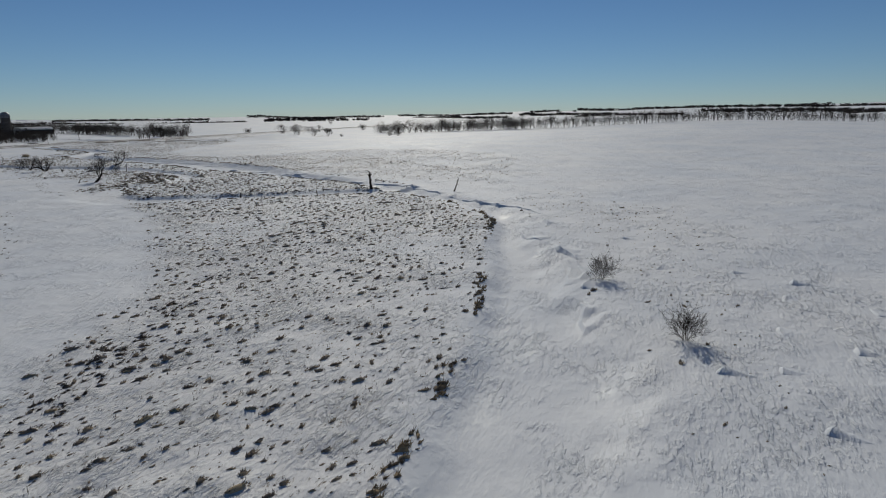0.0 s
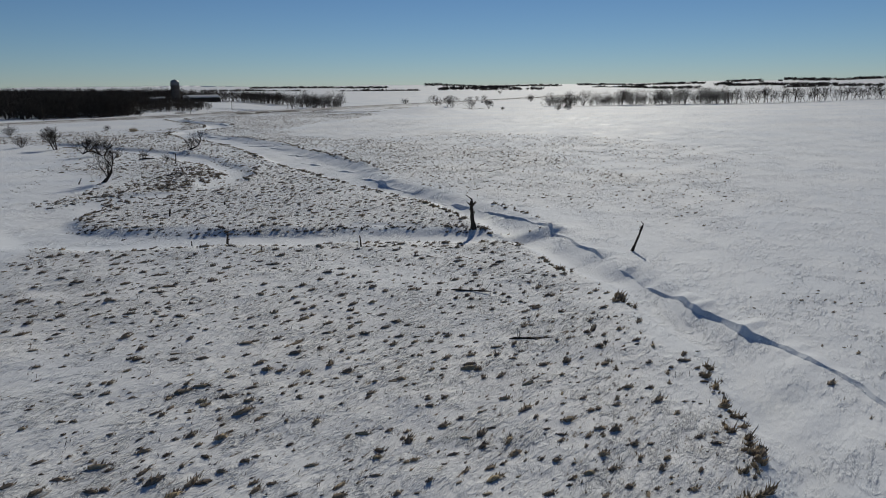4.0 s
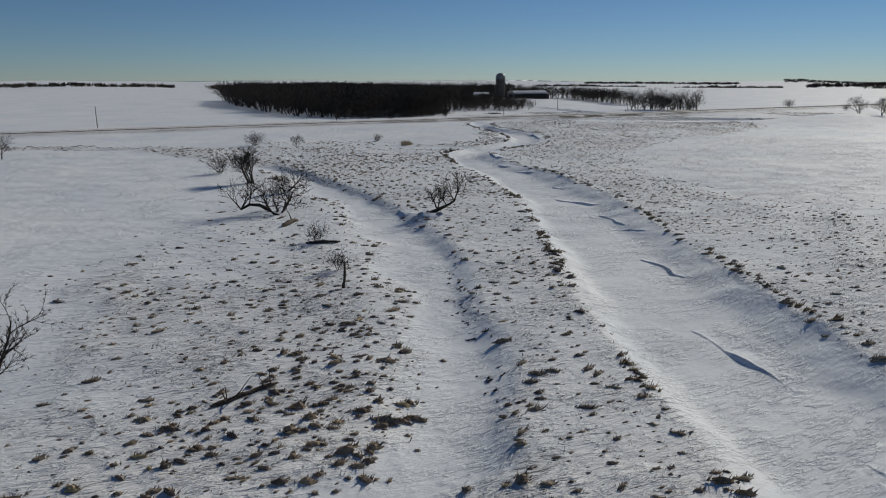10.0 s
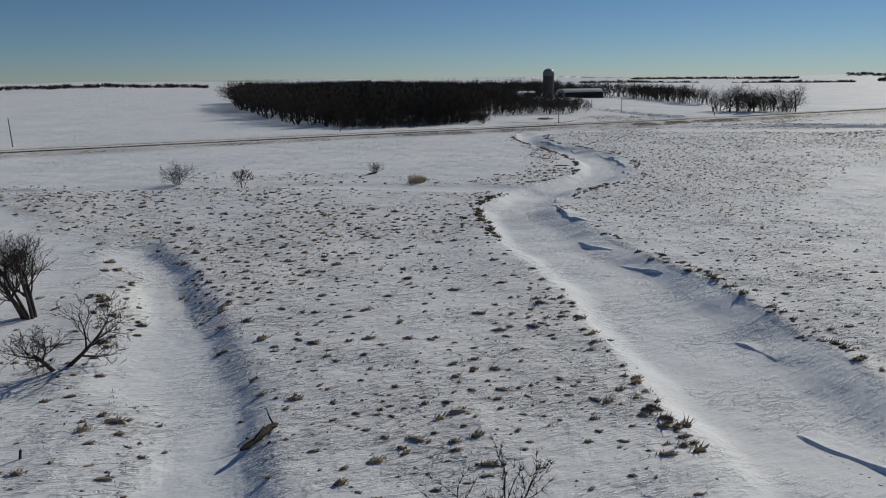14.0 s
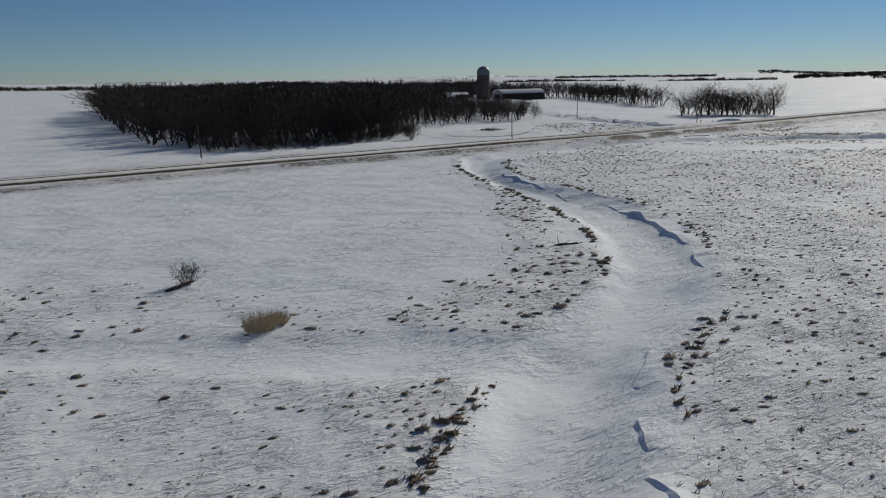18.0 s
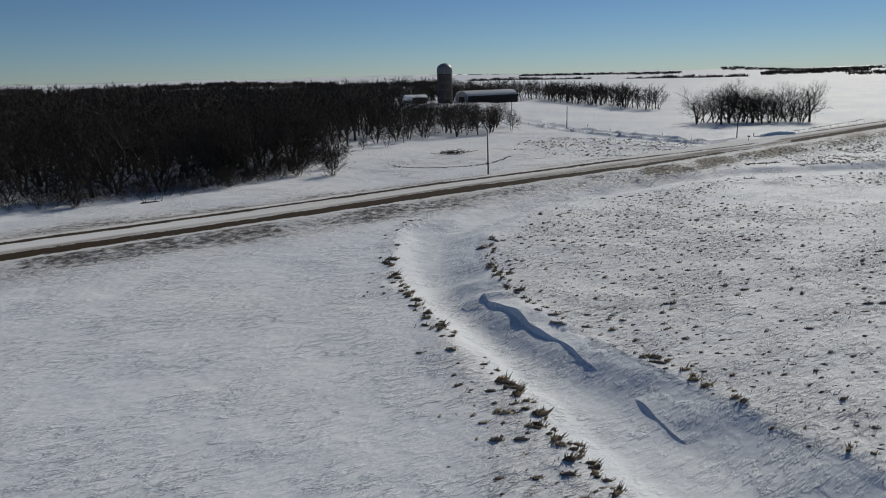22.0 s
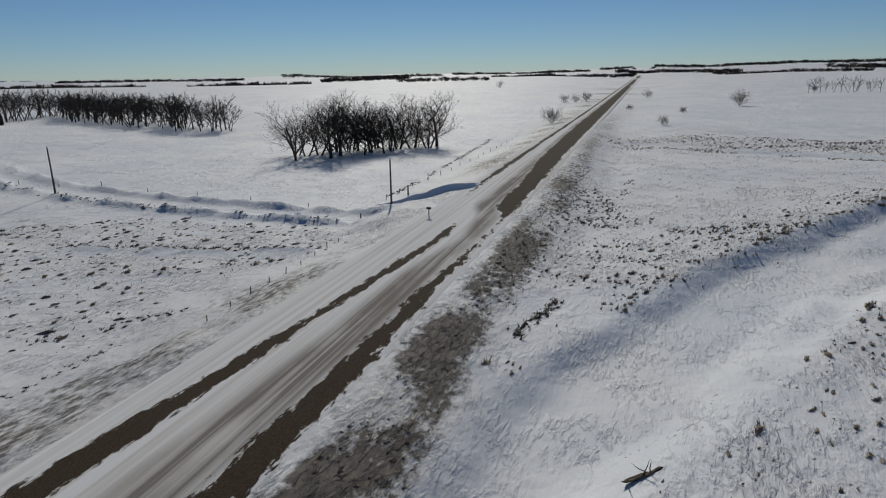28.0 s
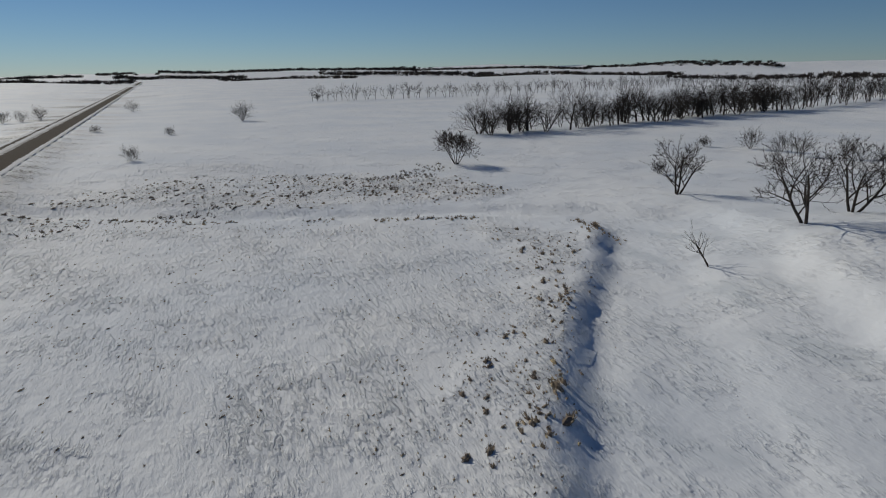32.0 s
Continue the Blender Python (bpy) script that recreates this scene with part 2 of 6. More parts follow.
HUMMOCK = two_tone("snow_on_hummocks", (0.62, 0.63, 0.65), (0.79, 0.80, 0.81), 2.6, rough=0.7, spec=0.1, bump=0.5, dist=0.05, vary=0.0)
ROOFSNOW = two_tone("roof_snow", (0.72, 0.74, 0.77), (0.82, 0.83, 0.84), 0.6, rough=0.6, vary=0.02)
GLASS_DARK, _n, _l, _b = material("dark_window_glass", 0.08, 0.5)
_b.inputs["Base Color"].default_value = (0.02, 0.024, 0.03, 1)
BLACKMETAL = two_tone("dark_painted_metal", (0.02, 0.02, 0.022), (0.05, 0.05, 0.052), 6, rough=0.5)

# ---- the lie of the land ----
def hashed(ix, iy, seed):
    h = (ix.astype(np.int64) * 374761393 + iy.astype(np.int64) * 668265263 + seed * 1442695041) & 0xFFFFFFFF
    h = ((h ^ (h >> 13)) * 1274126177) & 0xFFFFFFFF
    return ((h ^ (h >> 16)) & 0xFFFF) / 65535.0


def vnoise(x, y, seed=0):
    ix, iy = np.floor(x), np.floor(y)
    fx, fy = x - ix, y - iy
    fx, fy = fx * fx * (3 - 2 * fx), fy * fy * (3 - 2 * fy)
    a, b = hashed(ix, iy, seed), hashed(ix + 1, iy, seed)
    c, d = hashed(ix, iy + 1, seed), hashed(ix + 1, iy + 1, seed)
    return (a + (b - a) * fx) * (1 - fy) + (c + (d - c) * fx) * fy - 0.5


def fbm(x, y, seed=0, octaves=4, gain=0.5):
    out, amp = 0.0, 1.0
    for o in range(octaves):
        out = out + amp * vnoise(x * 2**o + 17.3 * o, y * 2**o - 9.1 * o, seed + o)
        amp *= gain
    return out


def step(a, b, v):
    t = np.clip((v - a) / (b - a), 0, 1)
    return t * t * (3 - 2 * t)


def around(x, y, line, reach):
    """Which points lie within reach of a line's bounding box."""
    xs, ys = [p[0] for p in line], [p[1] for p in line]
    return (x > min(xs) - reach) & (x < max(xs) + reach) & (y > min(ys) - reach) & (y < max(ys) + reach)


def near_line(x, y, line, reach=0):
    """Distance to a line of (x, y, half width), less that width; with a reach, 99 where the line is plainly further off."""
    if reach:
        out = np.full(np.shape(x), 99.0)
        m = around(x, y, line, reach)
        if m.any():
            out[m] = near_line(np.asarray(x)[m], np.asarray(y)[m], line)
        return out
    best = np.full(np.shape(x), 1e9)
    for (ax, ay, aw), (bx, by, bw) in zip(line, line[1:]):
        dx, dy = bx - ax, by - ay
        t = np.clip(((x - ax) * dx + (y - ay) * dy) / (dx * dx + dy * dy), 0, 1)
        best = np.minimum(best, np.hypot(x - ax - t * dx, y - ay - t * dy) - (aw + t * (bw - aw)))
    return best


def inside(x, y, poly):
    out = np.zeros(np.shape(x), bool)
    for (ax, ay), (bx, by) in zip(poly, poly[1:] + poly[:1]):
        out ^= ((ay > y) != (by > y)) & (x < (bx - ax) * (y - ay) / (by - ay + 1e-9) + ax)
    return out


def soft_inside(x, y, poly, soft):
    out = np.zeros(np.shape(x))
    m = around(x, y, poly, soft + 1)
    if m.any():
        px, py = np.asarray(x)[m], np.asarray(y)[m]
        d = near_line(px, py, [(qx, qy, 0) for qx, qy in poly + poly[:1]])
        out[m] = step(-soft, soft, np.where(inside(px, py, poly), d, -d))
    return out


CREEK_WEST = [(-340, -316, 6), (-279, -314, 6.5), (-265, -314.5, 7.5), (-254, -313, 7), (-240, -310, 5.5), (-226, -306.5, 5), (-208, -302, 4), (-190, -299, 3),
              (-176, -293, 3), (-164, -283, 3.2), (-153, -269, 3.5), (-141, -256, 4), (-131, -240, 3.5), (-121, -216, 4.5), (-107, -194, 7.5), (-93, -168, 8)]
CREEK_MIDDLE = [(-74, -138, 7.5), (-63, -119, 7.5), (-54, -96, 7.2), (-49, -76, 6.5), (-42, -56, 5.4), (-26, -44, 4.8), (-11, -38.5, 4.8), (-2, -31.5, 5),
                (8, -20, 5.8), (14.5, -7, 6), (18, 8, 4.6), (20, 20, 3.4), (22, 28, 3.5), (26, 37, 4), (36, 49, 5), (50, 53, 3.5)]
CREEK_EAST = [(75, 55, 3), (98, 53.5, 3.5), (112, 48, 6), (124, 42, 6.5), (140, 34, 7.5), (160, 16, 11), (178, 1, 13.5), (194, -9, 12),
              (208, -20, 10.5), (222, -29, 8.5), (236, -25, 5), (246, -12, 4), (253, 4, 4), (259, 20, 4), (270, 42, 4), (276, 58, 3)]
CREEK = CREEK_WEST + CREEK_MIDDLE + CREEK_EAST
SWALE = [(-145, -263.5, 1.6), (-152, -254.5, 3.2), (-156, -246.5, 3.2), (-161, -238, 3.6), (-168.4, -227.5, 3.6), (-176.5, -216.5, 4.2), (-181, -205.5, 4.8), (-178, -194, 5.5), (-170, -189.5, 4.6), (-163, -188.8, 3.8), (-156, -188.8, 3.4), (-149, -189.2, 2.8),
         (-141, -188, 3), (-132, -185.5, 3.4), (-125, -181, 3), (-118.5, -172, 3.2), (-112.5, -159.5, 3), (-106, -144, 4.2), (-99.5, -122, 4.2), (-95.8, -101, 4), (-94.5, -78, 3.5), (-95.5, -52, 2.5)]
SPUR = [(-140, 14, 2), (-95, -3, 1.8), (-76, -11.5, 2), (-66, -16.5, 2), (-52, -25.5, 2.2), (-38, -36.5, 3), (-30, -43, 3.5)]
ROAD = [(-4600, 300), (-400, 93), (-130, 80), (0, 73), (100, 68.5), (160, 67.6), (230, 67.4), (600, 65), (1500, 59), (4600, 39)]
DRIVE = [(160, 72, 2.5), (160, 84, 2.2), (161, 96, 2.2), (163, 118, 2.2), (166, 138, 2.2), (173, 159, 2.2), (186, 185, 2.2), (204, 230, 2.2), (212, 268, 2.2)]
BROAD_MEADOW = [(-340, -305), (-340, -300), (-278, -277), (-236, -258), (-198, -224), (-187, -212), (-180, -198), (-169, -184), (-158, -174), (-146, -160),
                (-138, -128), (-112, -88), (-98, -56), (-118, 2), (-150, 16), (-170, 22), (-170, 34), (-128, 20), (-90, -7), (-76, -13.5),
                (-52, -27.5), (-38, -40), (-38, -46), (-48.5, -62), (-57, -80), (-65, -112), (-82, -140), (-114, -198), (-133, -240), (-152, -270), (-192, -296), (-262, -306)]
BEND_MEADOW = [(-38, -28), (-18, -23), (-5, -10), (8, 12), (16, 28), (29, 52), (38, 56), (24, 38), (17, 20), (10, 2),
               (0, -16), (-10, -33), (-26, -41)]
SUNWARD_MEADOW = [(-129, -252), (-109, -201), (-89, -167), (-65, -122), (-46, -84), (-38.5, -66), (-31, -53.5), (-24, -48.5), (-11, -44), (2, -38),
                  (11, -26), (21, 0), (22, 22), (32, 38), (45, 46), (70, 49), (98, 47.5), (108, 46), (89, 40), (80, 37), (74, 35), (122, 0), (150, -6),
                  (130, -30), (80, -55), (30, -58), (-4, -80), (-28, -108), (-44, -150), (-54, -190), (-62, -228), (-96, -268)]
OPEN_MEADOW = [(-124, -252), (-96, -212), (-70, -160), (-40, -140), (-20, -180), (-20, -240), (-60, -290), (-130, -285)]
STRIP_MEADOW = [(-84, 10), (-52, -6), (-37, -22), (-22, -29), (-27, -38), (-50, -22), (-80, -6)]
SOUTH_MEADOW = [(104, 42), (114, 40), (126, 36), (134, 33), (144, 25), (152, 14), (140, 10), (118, 22), (102, 32)]
CUT_BANK_MEADOW = [(125, 57), (133, 57), (139, 52), (139, 42), (150, 35), (172, 20), (190, 8), (222, -17), (240, -10), (233, -6),
                   (214, -3), (196, 14), (176, 28), (158, 42), (150, 56), (146, 61), (128, 60)]
CHANNEL_MEADOW = [(252, 52), (264, 54), (282, 52), (300, 30), (300, 6), (282, -22), (262, -26), (252, -16), (258, 0), (264, 18),
                  (276, 40)]
DRIVE_MEADOW = [(118, 108), (132, 88), (144, 80), (153, 84), (155, 108), (146, 130), (126, 128)]
FAR_BANK_MEADOW = [(-266, -326), (-228, -318), (-192, -308), (-166, -294), (-148, -300), (-180, -334), (-230, -352), (-280, -346)]
DITCH_MEADOW = [(96, 94), (116, 84), (128, 90), (122, 110), (104, 116)]
YARD_MEADOW = [(58, 88), (70, 92), (98, 104), (112, 112), (92, 124), (70, 118), (56, 104)]
MEADOWS = [BROAD_MEADOW, BEND_MEADOW, SUNWARD_MEADOW, CUT_BANK_MEADOW, CHANNEL_MEADOW, DRIVE_MEADOW, FAR_BANK_MEADOW, DITCH_MEADOW, YARD_MEADOW, STRIP_MEADOW, SOUTH_MEADOW, OPEN_MEADOW]


THIN = [([(-128, -145), (-106, -128), (-102, -60), (-99, -38), (-122, -50), (-142, -120)], 0.3), ([(-20, -112), (10, -70), (46, -66), (60, -84), (10, -120)], 0.25), ([(-300, -330), (-262, -286), (-250, -300), (-262, -308), (-300, -312)], 0.75)]


def side_of(x, y, line):
    """Signed distance to the right of a line."""
    best, side = np.full(np.shape(x), 1e9), np.zeros(np.shape(x))
    for (ax, ay, _), (bx, by, _) in zip(line, line[1:]):
        dx, dy = bx - ax, by - ay
        t = np.clip(((x - ax) * dx + (y - ay) * dy) / (dx * dx + dy * dy), 0, 1)
        d = np.hypot(x - ax - t * dx, y - ay - t * dy)
        s = ((x - ax) * dy - (y - ay) * dx) / math.hypot(dx, dy)
        side, best = np.where(d < best, s, side), np.minimum(best, d)
    return side


def sun_side(x, y):
    return side_of(x, y, CREEK[:36])


def near_side(x, y):
    return -side_of(x, y, CREEK[32:])


# crested drifts on the lee bank: height, then the crest's course
DRIFTS_WEST = [(0.5, (-105.5, -192), (-106, -196), (-106.4, -200)), (0.75, (-114.5, -208), (-117.1, -213.6), (-120.7, -218.8), (-122.7, -223.5), (-126, -230)),
               (0.7, (-130.3, -236), (-131.4, -240.5), (-133.2, -246)), (0.9, (-134, -247.5), (-137.4, -256.8), (-141, -262.5), (-148, -269), (-154.5, -276)),
               (0.9, (-157, -277.5), (-164, -284.5), (-170, -291.5), (-177, -299), (-183, -303.4)), (0.9, (-186, -303.6), (-190, -305.2), (-197, -306)),
               (0.8, (-203, -302.6), (-207.9, -304.4), (-210, -306.5)), (1.1, (-210.5, -307.6), (-213, -309), (-217, -310.6), (-221.5, -313)), (0.7, (-222.5, -311.8), (-228, -312.6), (-234, -312.2))]
DRIFTS_SPRING = [(1.2, (-225, -313.2), (-227.5, -314.4), (-230.5, -314.6), (-233, -313.8)), (0.9, (-229.5, -315), (-232, -315.4), (-236, -314.6)), (0.6, (-240, -314.6), (-247, -315.6), (-252, -315)),
                 (0.55, (-97, -174), (-98.6, -180), (-100.5, -186)), (0.6, (-83, -156), (-83.8, -160), (-86, -165)), (0.5, (-74, -141), (-73, -148))]
DRIFTS_MIDDLE = [(0.75, (-63.8, -118.5), (-63.4, -123), (-62.6, -129)), (0.7, (-68.6, -134.6), (-69.8, -138.4), (-71.6, -142.6)), (0.5, (-54.8, -107), (-55.8, -112)), (0.5, (-48, -86), (-47, -92)),
                 (0.8, (-35.4, -56.6), (-36.6, -60.4), (-38.6, -64.4), (-39, -67), (-37.6, -70.4)), (0.6, (-31, -52.6), (-33.4, -55.6)), (0.55, (-22, -46.6), (-28, -49.6)), (0.5, (-46, -76), (-45.4, -82))]
DRIFTS_EAST = [(0.75, (24.2, 28), (23, 22), (21.8, 16), (20.8, 11)), (0.55, (19.6, 7.4), (18.2, 2.2)), (0.9, (18.9, -4.4), (17.2, -8.6), (16.1, -13.2), (15, -16), (11.6, -20.6), (8.6, -25.6), (6, -30)),
               (0.5, (4.4, -31), (-0.6, -36)), (0.7, (-93.2, -121.4), (-94.6, -124.4)), (0.6, (-93.8, -115.8), (-95.6, -120.6)), (1.3, (142, 81.5), (140.6, 87), (139.5, 92)), (1.2, (139.8, 90), (137, 104)), (1.0, (137, 102), (136, 116)),
               (1.8, (170.5, 86.5), (172.6, 83.0), (174.6, 79.0), (175.6, 75.4), (178.5, 72.4), (182, 71.6))]
CORNICES = DRIFTS_WEST + DRIFTS_SPRING + DRIFTS_MIDDLE + DRIFTS_EAST


def road_y(x):
    return np.interp(x, [p[0] for p in ROAD], [p[1] for p in ROAD])


def road_z(x):
    return np.interp(x, [-4600, -500, -130, 0, 100, 200, 400, 700, 1500, 4600], [2, 0.5, 1.3, 1.7, 1.8, 1.7, 1.6, 2.0, 3.5, 6])


def meadow(x, y):
    """How far the dead grass stands through the snow, 0 to 1."""
    jx, jy = x + 5 * fbm(x / 9, y / 9, 31, 3), y + 5 * fbm(x / 9, y / 9, 37, 3)
    g = np.zeros(np.shape(x))
    for k, poly in enumerate(MEADOWS):
        g = np.maximum(g, soft_inside(jx, jy, poly, (3.0, 2.5, 4.0, 2.5, 4.0, 3.0, 8.0, 4.0, 4.0, 3.0, 3.0, 9.0)[k]) * (1.0, 0.9, 0.9, 0.7, 1.0, 0.8, 0.3, 0.55, 0.6, 0.5, 0.8, 0.4)[k])
    for poly, share in THIN:
        g = g * (1 - (1 - share) * soft_inside(jx, jy, poly, 6))
    g = g * step(-0.3, 0.8, near_line(x, y, CREEK)) * step(-1.2, 1.4, near_line(jx, jy, SWALE, 20)) * step(-1.2, 0.8, near_line(jx, jy, SPUR, 20))
    return g * np.clip(0.92 + 1.1 * fbm(x / 18, y / 18, 41, 3), 0.45, 1)


def land(x, y, detail=True):
    x, y = np.asarray(x, float), np.asarray(y, float)
    u = (x + y) / math.sqrt(2)
    west = 0.75 + np.clip(u - 20, -480, 20) * 0.0048
    east = np.interp(x, [60, 140, 200, 270, 360, 600], [1.0, 0.1, -0.2, -1.2, 0.2, 2.5])
    z = west + (east - west) * step(40, 130, x)
    r = np.hypot(x, y)
    z = z + fbm(x / 90, y / 90, 3, 3) * 0.9 + fbm(x / 420, y / 420, 5, 3) * np.clip((r - 250) / 100, 0, 14)
    z = z + 9 * np.exp(-(((x - 330) / 330) ** 2 + ((y + 420) / 190) ** 2)) + 2.6 * np.exp(-(((x + 10) / 90) ** 2 + ((y + 225) / 60) ** 2))
    z = z + 4.6 * np.exp(-(((x - 188) / 40) ** 2 + ((y + 38) / 24) ** 2)) + 5.5 * np.exp(-(((x - 226) / 62) ** 2 + ((y - 305) / 75) ** 2))
    # hills along the skyline
    ang = np.degrees(np.arctan2(y, x))
    z = z + step(2600, 4500, r) * (46 * step(22, -25, ang) * step(-100, -60, ang) + 6) * (0.8 + 0.7 * fbm(x / 700, y / 700, 9, 3))
    z = z + 7 * step(1500, 4500, r)
    flat = step(70, 18, np.abs(y - road_y(x))) * step(240, 380, np.abs(x))
    z = z + (road_z(x) - 1.1 - z) * flat
    if detail:
        z = z + 0.10 * fbm((x * math.cos(WIND) + y * math.sin(WIND)) / 7, (y * math.cos(WIND) - x * math.sin(WIND)) / 2.4, 11, 3)
        g = meadow(x, y)
        wa, wc = x * math.cos(WIND) + y * math.sin(WIND), y * math.cos(WIND) - x * math.sin(WIND)
        z = z + g * (0.42 * np.maximum(fbm(wa / 3.8, wc / 1.7, 13, 2), -0.12) + 0.1)
    # road bank and its ditches
    d = np.abs(y - road_y(x))
    zr = road_z(x)
    soft = 0.18 * fbm(x / 3.0, y / 3.0, 15, 3) + 0.4 * step(60, 100, x) * step(240, 160, x) * (y < road_y(x)) * np.maximum(fbm(x / 2.2, y / 1.3, 16, 3), 0) if detail else 0.0
    bank = zr - 0.05 - np.maximum(0, d - 7.2) * 0.26 + soft * step(7.4, 8.6, d)
    k = np.clip(0.5 + 0.5 * (bank - z) / 0.5, 0, 1)
    z = z + (bank - z) * k + 0.5 * k * (1 - k)
    z = np.where(d < 7.3, zr - 0.05, z)
    apron = step(11, 6, np.abs(x - 160)) * step(17, 9, d) * (y > road_y(x))
    z = z + (zr - 0.05 - z) * apron
    # farm drive with ploughed ridges
    dd = near_line(x, y, DRIVE, 20)
    off_road = step(11, 15, d)
    z = z + off_road * (1.1 * np.exp(-((dd - 1.7) / 1.3) ** 2) * (0.65 + 0.7 * fbm(x / 4, y / 4, 19, 2) + 0.45 * (fbm(x / 1.5, y / 1.5, 20, 3) if detail else 0.0)))
    # creek, side channel and dips
    c = near_line(x + 1.6 * fbm(x / 7, y / 7, 21, 3), y + 1.6 * fbm(x / 7, y / 7, 23, 3), CREEK)
    north = step(-2, 2, near_side(x, y))
    depth = 1.05 + 0.4 * step(125, 165, x) * step(240, 215, x) * north - 0.5 * step(225, 245, x)
    soft_side = -4.6 + 2.2 * north * step(110, 130, x) + 2.0 * (1 - step(-1, 1, sun_side(x, y))) * (1 - step(110, 130, x))
    k = np.clip((0.9 - c) / (0.9 - soft_side), 0, 1)
    z = z - depth * k * k * (3 - 2 * k)
    # wind-built drifts on the lee bank
    if detail:
        w = (x * math.cos(WIND) + y * math.sin(WIND)), (y * math.cos(WIND) - x * math.sin(WIND))
        dune = np.maximum(fbm(w[0] / 14, w[1] / 3.2, 25, 2) - 0.02, 0) * step(-8, -3.5, c) * step(3.0, -0.5, c) * step(-2, 2, sun_side(x, y))
        z = z + 0.6 * dune
        finger = np.maximum(fbm(w[0] / 9, w[1] / 1.5, 26, 2), 0) * step(-4.5, -1.0, c) * step(3.0, 0.6, c) * step(-2, 2, sun_side(x, y)) * step(110, 90, x)
        z = z + 0.62 * finger
        flute = np.maximum(fbm(w[0] / 14, w[1] / 2.8, 27, 1) + 0.05, 0) * step(-6.5, -1.2, c) * step(-0.3, -1.2, c) * step(120, 150, x) * north
        z = z + 0.8 * flute + 0.35 * north * step(120, 140, x) * step(2.5, 0.8, c) * step(-1.5, -0.3, c) * np.maximum(fbm(x / 2.0, y / 2.0, 28, 3), 0)
    s = near_line(x, y, SWALE, 20)
    east_side = step(-1, 1, side_of(x, y, SWALE)) if (s < 90).any() else s * 0
    hollow = 0.75 * (east_side * step(1.2, -1.8, s) + (1 - east_side) * step(4.0, -3.0, s))
    if detail:
        hollow = hollow - 0.5 * east_side * np.maximum(fbm(w[0] / 9, w[1] / 1.6, 29, 2), 0) * step(2.0, 0.5, s) * step(-3.5, -1.0, s)
    z = z - hollow
    z = z - 0.28 * step(1.6, -1.6, near_line(x, y, SPUR, 20))
    return z


def ground_z(x, y):
    return float(land(np.array([x]), np.array([y]))[0])


def spaced(spans, ratio, far):
    out = [spans[0][0]]
    for lo, hi, st in spans:
        k = max(1, round((hi - lo) / st))
        out += [lo + (hi - lo) * (i + 1) / k for i in range(k)]
    st = spans[-1][2]
    while out[-1] < far:
        st *= ratio
        out.append(out[-1] + st)
    st, front = spans[0][2], []
    at = out[0]
    while at > -far:
        st *= ratio
        at -= st
        front.append(at)
    return np.array(front[::-1] + out)


def mesh_from(name, verts, faces, mat=None, smooth=False):
    """A mesh from numpy arrays: verts (n, 3) and faces (m, 3 or 4)."""
    me = bpy.data.meshes.new(name)
    verts, faces = np.asarray(verts, np.float32), np.asarray(faces, np.int32)
    k = faces.shape[1]
    me.vertices.add(len(verts))
    me.vertices.foreach_set("co", verts.ravel())
    me.loops.add(faces.size)
    me.loops.foreach_set("vertex_index", faces.ravel())
    me.polygons.add(len(faces))
    me.polygons.foreach_set("loop_start", np.arange(0, faces.size, k, dtype=np.int32))
    me.polygons.foreach_set("use_smooth", np.full(len(faces), smooth))
    me.update(calc_edges=True)
    if mat:
        me.materials.append(mat)
    return me


FIELDS = [([(146, 60), (240, 60), (262, 44), (246, 12), (232, -8), (220, -14), (180, 16), (150, 38)], 0.5), ([(-38, -26), (-5, -8), (26, 56), (24, 62), (-60, 66), (-60, 0)], 0.2),
          ([(-95, -248), (-48, -150), (0, -72), (60, -60), (90, -90), (20, -150), (-60, -250)], 0.45), ([(60, 84), (140, 80), (152, 120), (150, 150), (100, 140), (60, 110)], 0.35), ([(230, 62), (300, 58), (330, 20), (300, -10), (262, -20), (262, 40)], 0.5)]
US = spaced([(-470, 215, 0.95)], 1.1, 6300)
VS = spaced([(-215, -75, 1.5), (-75, 62, 0.75), (62, 120, 1.3)], 1.1, 6300)


